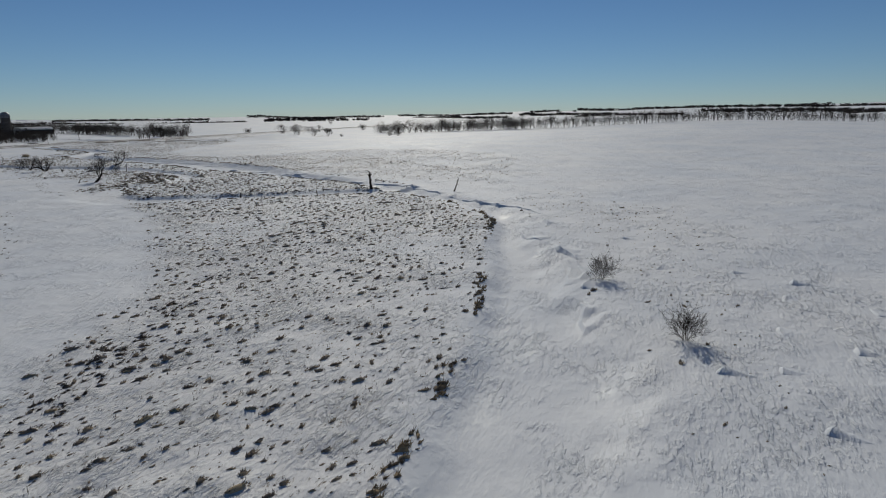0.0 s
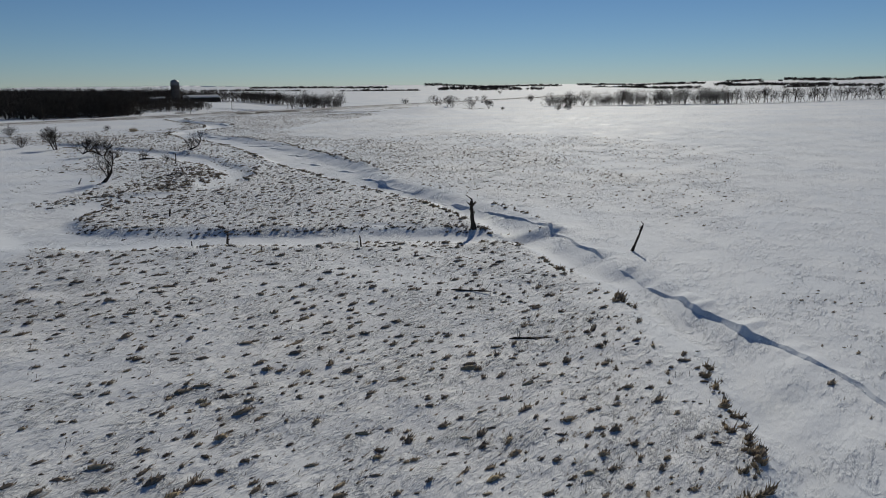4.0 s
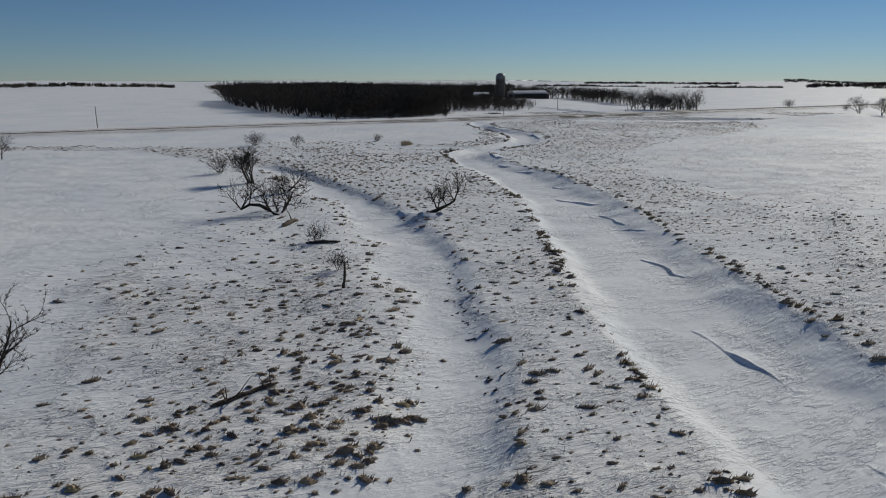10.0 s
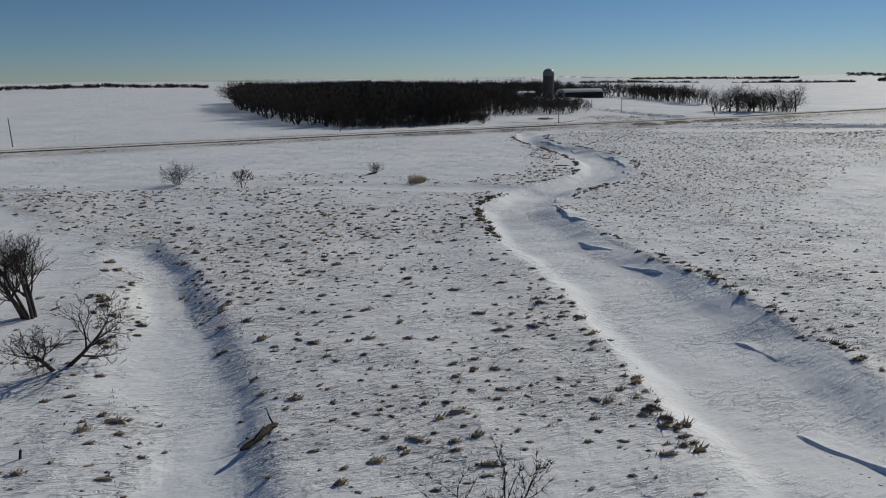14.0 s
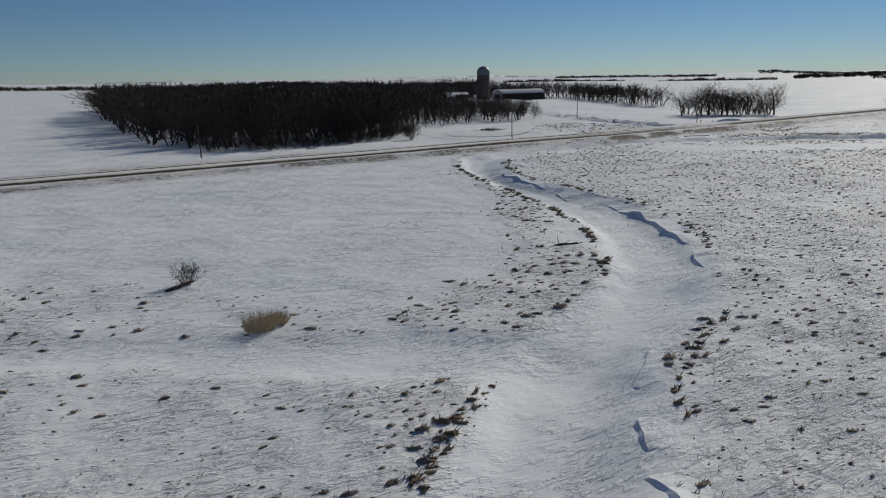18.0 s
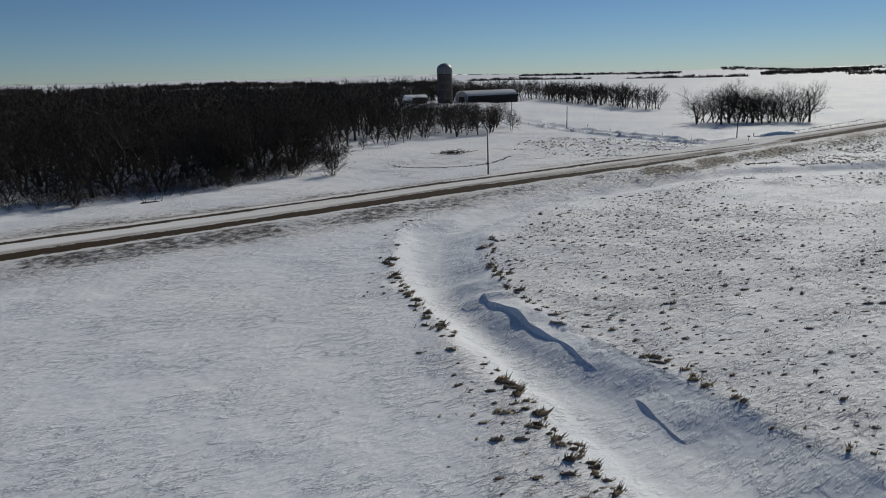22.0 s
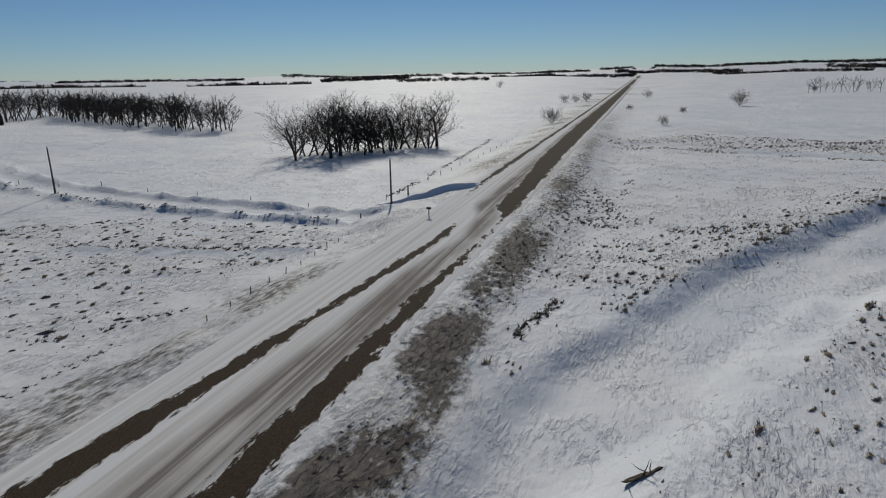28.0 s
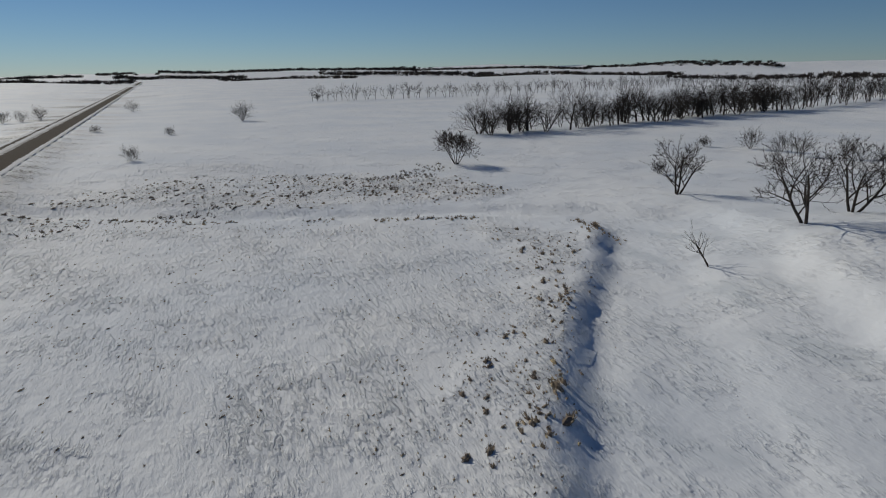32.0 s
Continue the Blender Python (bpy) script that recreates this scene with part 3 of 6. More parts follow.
def build_ground():
    U, V = np.meshgrid(US, VS, indexing="ij")
    X, Y = (U - V) / math.sqrt(2), (U + V) / math.sqrt(2)
    shrink = np.minimum(1, 4850 / np.maximum(np.hypot(X, Y), 1))
    X, Y = X * shrink, Y * shrink
    x, y = X.ravel(), Y.ravel()
    z = land(x, y)
    nu, nv = len(US), len(VS)
    i = np.arange(nu * nv).reshape(nu, nv)
    faces = np.stack([i[:-1, :-1], i[1:, :-1], i[1:, 1:], i[:-1, 1:]], -1).reshape(-1, 4)
    me = mesh_from("ground", np.stack([x, y, z], -1), faces, SNOW, True)
    c = near_line(x, y, CREEK)
    g = meadow(x, y)
    bank = np.abs(np.abs(y - road_y(x)) - 8.5)
    g = np.maximum(g, 0.95 * step(3.5, 0.5, bank) * (y < road_y(x)) * (x > 20) * np.clip(0.55 + 1.6 * fbm(x / 8, y / 8, 43, 3), 0, 1))
    g = np.maximum(g, 0.5 * step(5.5, 2, bank))
    wx, wy = x + 9 * fbm(x / 16, y / 16, 47, 3), y + 9 * fbm(x / 16, y / 16, 49, 3)
    for poly, share in FIELDS:
        g = np.maximum(g, share * soft_inside(wx, wy, poly, 7) * np.clip(0.8 + 1.2 * fbm(x / 12, y / 12, 51, 3), 0.2, 1.2))
    rd = road_y(x) - y
    soil = np.where(rd > 0, step(6.6, 8.0, rd) * step(13.0, 9.0, rd) * (0.35 + 0.75 * step(70, 100, x) * step(230, 140, x)), 0.42 * step(-19, -8, rd) * step(-6.2, -7.0, rd) * (1 - 0.75 * step(118, 138, x) * step(215, 190, x))) * step(-200, -40, x)
    soil = soil * np.clip(0.75 + 1.8 * fbm(x / 9, y / 3.5, 53, 3), 0.1, 1.2)
    soil = np.maximum(soil, 0.5 * step(14, 9, rd) * step(5.2, 6, rd) * step(-60, 0, x) * step(75, 40, x) * np.clip(0.5 + 2 * fbm(x / 6, y / 6, 55, 3), 0, 1))
    far = step(300, 900, np.hypot(x, y))
    g = g * (1 - far) + 0.25 * far
    dust = np.where(rd > 0, step(19, 6, rd), step(-24, -6, rd)) * (np.abs(rd) > 4.8) * step(-420, -60, x) * np.clip(0.75 + 1.2 * fbm(x / 20, y / 8, 57, 3), 0.2, 1) * (1 - 0.6 * (rd < 0) * step(118, 138, x) * step(215, 190, x))
    for name, value in (("grass", g), ("soil", soil), ("dust", dust), ("ice", step(0, -2.5, c) * 0.9 + 0.55 * step(40, 90, near_line(x, y, CREEK)) * (y < -60))):
        me.attributes.new(name, "FLOAT", "POINT").data.foreach_set("value", value.astype(np.float32))
    return tagged(new("ground", me), "wind-packed snow over prairie meadow, creek bed and fields", "ground", kind="structure")


ground = build_ground()

# ---- road ----
def road_material():
    m, n, l, b = material("snow_streaked_road", 0.95, 0.06)
    bare, streaky = n.new("ShaderNodeAttribute"), n.new("ShaderNodeAttribute")
    bare.attribute_name, streaky.attribute_name = "bare", "streaky"
    rag = noise_tex(n, l, coords(n, l, (0.35, 1.1, 1), radians(2)), 1.5, 6, 0.7)
    patchy = noise_tex(n, l, coords(n, l, (0.1, 0.35, 1), radians(2)), 0.9, 4, 0.6)
    ruts = noise_tex(n, l, coords(n, l, (0.018, 2.2, 1), radians(1.2)), 1.0, 4, 0.62)
    grit = noise_tex(n, l, coords(n, l), 9.0, 4, 0.7)

    def cut(value, lo, hi):
        mr = n.new("ShaderNodeMapRange")
        mr.inputs["From Min"].default_value, mr.inputs["From Max"].default_value = lo, hi
        l.new(value, mr.inputs["Value"])
        return mr.outputs[0]

    # bare dirt with ragged, crisp edges
    body = mathnode(n, l, "ADD", bare.outputs["Fac"], mathnode(n, l, "ADD", mathnode(n, l, "MULTIPLY", mathnode(n, l, "SUBTRACT", rag, 0.5), 1.8), mathnode(n, l, "MULTIPLY", mathnode(n, l, "SUBTRACT", patchy, 0.5), 1.1)))
    dirt_mask = cut(body, 0.46, 0.56)
    # thin brown film drawn out along the wheel tracks
    film = mathnode(n, l, "MULTIPLY", cut(mathnode(n, l, "ADD", ruts, mathnode(n, l, "MULTIPLY", mathnode(n, l, "SUBTRACT", patchy, 0.5), 0.5)), 0.30, 0.56), streaky.outputs["Fac"])
    dirt = ramp(n, l, grit, [(0.3, (0.030, 0.0215, 0.015)), (0.7, (0.078, 0.057, 0.040))])
    snow = ramp(n, l, ruts, [(0.34, (0.60, 0.57, 0.53)), (0.55, (0.77, 0.765, 0.76))])
    col = mixcol(n, l, mathnode(n, l, "MULTIPLY", film, 0.85), snow, (0.13, 0.105, 0.08))
    l.new(mixcol(n, l, dirt_mask, col, dirt), b.inputs["Base Color"])
    bumped(n, l, b, mathnode(n, l, "ADD", grit, mathnode(n, l, "MULTIPLY", ruts, 1.5)), 0.5, 0.03)
    return m


# bare wheel bands across the road, by distance along it: south band from, to; north band from, to; streaks from, to
BANDS_AT = [-4500, 20, 55, 75, 98, 115, 130, 145, 157, 163, 185, 215, 300, 4500]
SOUTH_LO = [-5.4, -5.4, -5.6, -5.5, -6.0, -5.8, -5.5, -5.6, -5.6, -5.4, -5.4, -5.0, -4.8, -4.8]
SOUTH_HI = [-2.6, -2.4, -1.4, -2.8, -3.8, -4.0, -4.0, -4.5, -4.3, -2.4, -2.2, -0.6, 0.6, 0.6]
NORTH_LO = [2.8, 2.8, 3.6, 2.6, 2.1, 1.2, 0.2, -0.6, 0.6, 3.6, 3.8, 3.6, 3.4, 3.4]
NORTH_HI = [4.6, 4.6, 5.4, 4.4, 4.2, 2.4, 1.3, 0.3, 0.3, 3.2, 4.9, 4.8, 4.6, 4.6]
STREAK_HI = [-1.0, -1.0, -0.2, 0.2, -0.1, -0.8, -0.8, -2.6, -1.4, 0.6, 0.4, 0.6, 1.6, 1.6]


def build_road():
    xs = np.unique(np.concatenate([np.linspace(-4500, -300, 60), np.arange(-300, 420, 2.0), np.linspace(420, 4500, 160)]))
    offs = np.arange(-6.2, 6.21, 0.31)
    X, O = np.meshgrid(xs, offs, indexing="ij")
    Z = road_z(X) + 0.10 - 0.0025 * O * O - np.where(np.abs(O) > 6.1, 0.08, 0)
    i = np.arange(X.size).reshape(X.shape)
    faces = np.stack([i[:-1, :-1], i[1:, :-1], i[1:, 1:], i[:-1, 1:]], -1).reshape(-1, 4)
    me = mesh_from("road", np.stack([X, road_y(X) + O, Z], -1).reshape(-1, 3), faces, road_material(), True)

    def band(lo, hi):
        lo, hi = np.interp(X, BANDS_AT, lo), np.interp(X, BANDS_AT, hi)
        return np.clip(0.5 + np.minimum(O - lo, hi - O) / 1.2, -0.5, 1.15) * step(-0.4, 0.3, hi - lo)

    south = band(SOUTH_LO, SOUTH_HI) * (1 - 0.3 * step(105, 118, X) * step(170, 150, X))
    me.attributes.new("bare", "FLOAT", "POINT").data.foreach_set("value", np.clip(np.maximum(south, band(NORTH_LO, NORTH_HI)), -0.4, 1.1).ravel().astype(np.float32))
    me.attributes.new("streaky", "FLOAT", "POINT").data.foreach_set("value", np.clip(band(SOUTH_HI, STREAK_HI), 0, 1).ravel().astype(np.float32))
    return tagged(new("road", me), "straight gravel road with bare dirt wheel tracks and packed snow", "road", kind="structure")


road = build_road()


# ---- helpers for things ----
def part(name, bm, mat, parent, label=""):
    me = bpy.data.meshes.new(name)
    bm.normal_update()
    bm.to_mesh(me)
    bm.free()
    me.materials.append(mat)
    ob = new(name, me)
    ob.parent = parent
    return tagged(ob, label)


def part_arrays(name, verts, faces, mat, parent, label="", smooth=False):
    ob = new(name, mesh_from(name, verts, faces, mat, smooth))
    ob.parent = parent
    return tagged(ob, label)


def tube(points, radii, sides, vs, fs, cap=True):
    """Adds a tapered tube of triangles to the lists."""
    start = len(vs)
    n = len(points)
    for k, (p, r) in enumerate(zip(points, radii)):
        d = (points[min(k + 1, n - 1)] - points[max(k - 1, 0)])
        d = d.normalized() if d.length > 1e-6 else Vector((0, 0, 1))
        a = d.orthogonal().normalized()
        b = d.cross(a)
        for s in range(sides):
            t = 2 * math.pi * s / sides
            vs.append(p + a * (math.cos(t) * r) + b * (math.sin(t) * r))
    for k in range(n - 1):
        for s in range(sides):
            a, b = start + k * sides + s, start + k * sides + (s + 1) % sides
            fs.append((a, b, b + sides))
            fs.append((a, b + sides, a + sides))
    if cap:
        vs.append(points[-1] + (points[-1] - points[-2]).normalized() * radii[-1])
        top = len(vs) - 1
        for s in range(sides):
            fs.append((start + (n - 1) * sides + s, start + (n - 1) * sides + (s + 1) % sides, top))


def limb(rng, p, d, length, radius, bend, up, n=5, tip=0.35):
    pts, rad = [p.copy()], [radius]
    for k in range(n):
        d = (d + Vector((rng.uniform(-1, 1), rng.uniform(-1, 1), rng.uniform(-0.6, 1) * 0.6)) * bend + Vector((0, 0, up))).normalized()
        pts.append(pts[-1] + d * (length / n))
        rad.append(radius * (1 - (1 - tip) * (k + 1) / n))
    return pts, rad, d


FORKS = {1: (7, 5, 5), 2: (5, 5, 4), 3: (4, 4, 4)}


def tree_arrays(seed, height, stems=1, lean=(0, 0), spread=0.8, trunk_r=0.03, twig=0.014, twigs=4, crook=0.2, bole=0.32, path=(), reach=0.075, blade=3, forks=(), bushy=False):
    """Trunk and crown of a leafless tree: stems that fork again and again into sprays of fine twigs."""
    rng = random.Random(seed)
    tv, tf, cv, cf = [], [], [], []
    forks = forks or FORKS[min(stems, 3)]
    last = len(forks)

    def spray(p, d, n, size):
        for _ in range(n):
            w = Vector((d.x + rng.gauss(0, 0.5), d.y + rng.gauss(0, 0.5), d.z + rng.gauss(0.12, 0.4))).normalized()
            tip = p + w * (size * rng.uniform(0.35, 1.25))
            a = w.orthogonal().normalized() * twig
            a.rotate(Matrix.Rotation(rng.uniform(0, 6.283), 3, w))
            st = len(cv)
            if blade == 3:
                b = w.cross(a)
                cv.extend([p + a, p - a * 0.5 + b * 0.8, p - a * 0.5 - b * 0.8, tip])
                cf.extend([(st, st + 1, st + 3), (st + 1, st + 2, st + 3), (st + 2, st, st + 3)])
            else:
                cv.extend([p + a, p - a, tip])
                cf.append((st, st + 1, st + 2))

    def fork(pts, rad, level, length):
        m = len(pts) - 1
        turn = rng.uniform(0, 6.283)
        for k in range(forks[level]):
            turn += 2.4 + rng.uniform(-0.5, 0.5)
            lo = (0.12 if bushy else bole) if level == 0 else 0.25
            w = lo + (1 - lo) * (k + rng.uniform(0.2, 0.95)) / forks[level]
            q = min(int(w * m), m - 1)
            p = pts[q].lerp(pts[q + 1], w * m - q)
            d = (pts[q + 1] - pts[q]).normalized()
            side = d.orthogonal().normalized()
            side.rotate(Matrix.Rotation(turn, 3, d))
            bend = rng.uniform(0.5, 1.2) * (0.7 + 0.7 * spread) * (1.2 - 0.45 * w)
            d = (d + side * bend).normalized()
            share = rng.uniform(0.5, 0.78) * (1.2 - 0.45 * w)
            grow(p, d, length * share, max(twig, rad[q] * rng.uniform(0.52, 0.78)), level + 1)

    def grow(p, d, length, radius, level):
        n = (6, 5, 4, 3, 2)[level] if blade == 3 else (4, 4, 3, 2, 2)[level]
        pts, rad, end = limb(rng, p, d, length, radius, crook * (0.45 + 0.25 * level), 0.03 + 0.015 * level, n, 0.5 if level == 0 else 0.3)
        thick = level <= (0 if bushy else 1)
        tube(pts, rad, (7 if blade == 3 else 5, 5 if blade == 3 else 4, 4 if blade == 3 else 3, 3, 3)[level], tv if thick else cv, tf if thick else cf, cap=False)
        if level < last:
            fork(pts, rad, level, length)
        if level >= last - 1:
            for q in range(1, len(pts)):
                spray(pts[q], (pts[q] - pts[q - 1]).normalized(), twigs if level == last else 2, height * reach)
        else:
            spray(pts[-1], end, 3, height * reach)

    if path:
        pts = [Vector(p) for p in path]
        m = len(pts)
        rad = [trunk_r * height * (1.25 - 0.75 * k / (m - 1)) for k in range(m)]
        rad[0] *= 1.3
        tube(pts, rad, 7, tv, tf)
        tops = pts[-1].z
        for k in range(3):
            a = 2.1 * k + rng.uniform(0, 1)
            grow(pts[-1], Vector((math.cos(a) * 0.7, math.sin(a) * 0.7, 0.9)).normalized(), max(height - tops, 1.5) * rng.uniform(0.75, 1.0), rad[-1] * 0.8, 1)
        for k in range(3):
            q = rng.randrange(1, m - 1)
            a = rng.uniform(0, 6.283)
            grow(pts[q], Vector((math.cos(a) * 0.6, math.sin(a) * 0.6, 1.0)).normalized(), max(height - pts[q].z, 1.5) * rng.uniform(0.45, 0.75), rad[q] * 0.5, 1)
        return tv, tf, cv, cf
    for k in range(stems):
        a = 2 * math.pi * (k + rng.uniform(-0.3, 0.3)) / stems
        out = 0.0 if stems == 1 else rng.uniform(0.25, 0.8) * spread
        d = Vector((math.cos(a) * out + lean[0], math.sin(a) * out + lean[1], 1.0)).normalized()
        base = Vector((math.cos(a), math.sin(a), 0)) * (0 if stems == 1 else trunk_r * height * 1.3) + Vector((0, 0, -0.35))
        grow(base, d, height * rng.uniform(0.55, 0.8), trunk_r * height / stems**0.35, 0)
    top = max(v.z for v in cv)
    k = height / top
    for v in tv + cv:
        v *= k
    return tv, tf, cv, cf


def shrub_arrays(seed, height, spread=0.9, stems=8, trunk_r=0.02, twig=0.014, lean=(0, 0), blade=3, **_):
    """A bush of many thin branching stems out of one base."""
    count = max(7, min(2 * stems, 14))
    return tree_arrays(seed, height, count, lean, spread * 1.1, trunk_r * 0.8, twig * 0.7, 3, 0.24, 0.12, reach=0.14, forks=(5, 3), bushy=True, blade=blade)


def make_tree(name, label, category, group, **kw):
    tv, tf, cv, cf = shrub_arrays(**kw) if category == "shrub" else tree_arrays(**kw)
    root = new(name)
    part_arrays("trunk", [tuple(v) for v in tv], tf, BARK, root, smooth=True)
    part_arrays("crown", [tuple(v) for v in cv], cf, TWIG, root)
    return tagged(root, label, category, group)


def stand(ob, x, y, turn=0.0, scale=1.0, sink=0.0):
    ob.matrix_basis = pose(x, y, ground_z(x, y) - sink, 0, 0, turn) @ Matrix.Scale(scale, 4)
    return ob


# ---- single trees and shrubs along the creek ----
def single(name, label, category, x, y, turn=0.0, group="", **kw):
    stand(make_tree(name, label, category, group, **kw), x, y, turn)


single("leaning_tree", "bare tree leaning far over the snowy creek bank", "tree", -91.6, -121.3, seed=5, height=5.6, spread=0.95, trunk_r=0.052, twig=0.011, twigs=8, bole=0.36, crook=0.26, path=[(-0.3, 0.15, -0.3), (1.1, -0.55, 0.5), (2.4, -1.2, 1.15), (3.5, -1.65, 1.85)])
single("crooked_tree", "crooked bare tree with a forked leaning trunk", "tree", -147.2, -165.0, seed=8, height=7.0, spread=1.1, trunk_r=0.042, twig=0.011, twigs=8, bole=0.33, crook=0.3, path=[(-0.2, 0.1, -0.3), (0.7, -0.4, 0.9), (1.4, -0.8, 2.0), (1.5, -1.0, 3.2)])
single("willow_clump", "tall clump of bare willow stems leaning together", "tree", -106.1, -73.5, seed=12, height=8.8, stems=7, lean=(-0.25, 0.15), spread=0.45, trunk_r=0.05, twigs=8, twig=0.011, bole=0.45)
single("willow_bush", "dense bare willow bush at the field edge", "shrub", -108.5, -57, seed=14, height=5.4, stems=6, spread=0.8, trunk_r=0.03, twigs=4, twig=0.011, bole=0.12)
single("bent_tree", "small bent bare tree with spreading branches", "tree", -103.4, -87, seed=17, height=5.6, stems=2, lean=(0.5, -0.2), spread=1.2, trunk_r=0.045, twig=0.011, twigs=8, crook=0.26)
single("fallen_willow", "half-fallen bare willow resting its limb on snow", "tree", -112.0, -109.0, seed=21, height=5.2, spread=1.0, trunk_r=0.06, twig=0.011, twigs=8, bole=0.36, crook=0.24, path=[(0.2, 0, -0.3), (-0.9, 0.5, 0.8), (-2.2, 1.0, 1.6), (-3.6, 1.6, 1.7), (-4.8, 2.0, 1.0)])
single("spreading_tree", "low spreading bare tree with many twigs", "tree", -110.8, -107.4, seed=23, height=5.4, stems=3, lean=(0.1, 0), spread=1.5, trunk_r=0.048, twig=0.011, twigs=8, crook=0.26)
single("twiggy_shrub", "small twiggy shrub beside a fallen log", "shrub", -113.5, -130.5, seed=25, height=3.0, stems=4, spread=0.9, trunk_r=0.022, twig=0.014, twigs=4, bole=0.12)
single("twiggy_shrub", "small fan-shaped bare shrub on the meadow", "shrub", -116.3, -144.5, seed=26, height=2.9, stems=3, spread=0.7, trunk_r=0.022, twig=0.014, twigs=4, bole=0.12)
single("willow_bush", "dark dense bare bush by the grass line", "shrub", -85.8, -4, seed=28, height=5.6, stems=6, spread=1.3, trunk_r=0.028, twigs=4, twig=0.017, bole=0.12)
single("young_tree", "pair of thin young trees in snow", "tree", -75, -12, seed=30, height=4.4, stems=3, spread=1.2, trunk_r=0.022, twigs=4)
single("twiggy_shrub", "bare shrub growing over a fallen trunk", "shrub", -46.6, -9.6, seed=33, height=2.9, stems=5, spread=0.9, trunk_r=0.022, twig=0.011, twigs=4, bole=0.12)
single("lone_tree", "lone thin bare tree on the open field", "tree", -151, -6, seed=35, height=6.4, spread=0.8, trunk_r=0.03, twigs=4, twig=0.018)
single("round_bush", "round bare bush on the drifted creek bank", "shrub", -231.2, -316.5, seed=38, height=3.9, stems=9, spread=0.95, trunk_r=0.016, twig=0.014, twigs=4, bole=0.12)
single("round_bush", "straggling bare shrub on the drifted creek bank", "shrub", -251.3, -324.3, seed=39, height=3.7, stems=6, spread=0.8, trunk_r=0.015, twig=0.014, twigs=4, bole=0.12)
single("round_tree", "round-crowned bare tree above the channel", "tree", 297, -32, seed=41, height=9.2, stems=7, spread=0.9, trunk_r=0.024, twigs=8, twig=0.018, bole=0.4)
single("slope_tree", "bare tree with spreading limbs on a snowy slope", "tree", 238.5, -45, seed=43, height=10.3, stems=3, spread=0.9, trunk_r=0.03, twigs=7, twig=0.016, bole=0.14)
single("slope_tree", "broad bare tree on the drifted slope", "tree", 206, -33.5, seed=46, height=10.2, stems=2, spread=1.15, trunk_r=0.03, twigs=7, twig=0.015, crook=0.26, bole=0.16)
single("slope_tree", "dark many-branched bare tree on the drifted slope", "tree", 209, -45.5, seed=47, height=10.0, stems=3, spread=1.0, trunk_r=0.03, twigs=7, twig=0.016, bole=0.14)
single("slope_tree", "bare tree half behind others on the drifted slope", "tree", 201, -46, seed=48, height=9.0, stems=2, spread=1.0, trunk_r=0.03, twigs=7, twig=0.016, bole=0.14)
single("sapling", "bent bare sapling in deep drifted snow", "tree", 204.8, -18.5, seed=49, height=4.4, stems=2, lean=(0.35, 0.55), spread=0.6, trunk_r=0.02, twigs=1, twig=0.014, forks=(4, 2))
for i, (x, y, hgt) in enumerate([(283, -111, 6.5), (275, -113, 6.0), (266, -108, 7.2), (292, -104, 3.4), (262, -62, 3.2), (257, -112, 6.5)]):
    single("field_shrub", "bare shrubby tree at the field edge", "shrub", x, y, group="shrubs at the field edge", seed=60 + i, height=hgt, stems=4, spread=0.85, trunk_r=0.022, twigs=4, twig=0.03, bole=0.12, blade=1)
for i, (x, y, hgt, st) in enumerate([(330, 79, 7.5, 8), (331, 38.5, 4.5, 4), (457, -3, 9.5, 7), (562, 43, 7, 2), (492, 92, 6.5, 4), (506, 80, 8, 5), (498, 86, 6, 4), (612, -72, 5, 5), (784, 193, 9, 2), (262, 112, 9.5, 1), (268, 118, 4, 4), (420, 52, 3, 3), (400, 28, 3.5, 4)]):
    single("roadside_bush", "bare roadside bush in deep snow", "shrub", x, y, group="roadside bushes", seed=80 + i, height=hgt, stems=st, spread=0.9, trunk_r=0.02, twigs=4, twig=0.034, bole=0.12, blade=1)

EDGE = [(49.7, 104.0, 5.5, 9, 1), (61.4, 124.3, 4.6, 5, 1), (78.8, 140.8, 3.4, 3, 0), (88.0, 143.2, 5.5, 2, 0), (98.2, 149.6, 5.5, 1, 0), (111.8, 156.9, 6.0, 2, 0), (129.4, 157.7, 7.0, 2, 0), (137.5, 155.4, 6.5, 3, 0), (150.9, 158.1, 7.0, 3, 0), (2, 101, 4.5, 7, 1), (28, 104, 5, 6, 1), (34, 109, 4, 6, 1), (44, 109, 5.2, 7, 1), (54, 114, 4.2, 6, 1), (-12, 110, 5, 7, 1)]
for i, (x, y, hgt, st, kind) in enumerate(EDGE):
    single("edge_shrub" if kind else "edge_tree", "many-stemmed bare shrub at the wood's edge" if kind else "small spreading bare tree at the wood's edge", "shrub" if kind else "tree", x, y, group="trees at the wood's edge", seed=400 + i, height=hgt, stems=st, spread=0.9, trunk_r=0.026, twig=0.022, twigs=4, blade=1)

# ---- groves: a few trees built once, then copied ----
KINDS = []
for i in range(9):
    KINDS.append(make_tree("woodland_tree", "tall bare deciduous tree in a snowy grove", "tree", "trees of the woods", seed=200 + i, height=13.0, stems=(1, 2, 1, 3, 2, 3, 1, 2, 1)[i], spread=(1.0, 0.9, 1.2, 0.8, 1.0, 1.0, 1.1, 0.8, 0.9)[i],
                           trunk_r=(0.027, 0.026, 0.03, 0.026, 0.027, 0.025, 0.031, 0.026, 0.027)[i], twig=0.015, twigs=5, blade=1, bole=(0.2, 0.14, 0.1, 0.1, 0.18, 0.08, 0.24, 0.12, 0.14)[i], crook=0.24, reach=0.085))
for k in KINDS:
    k.location = (30, 112, ground_z(30, 112) - 0.2)
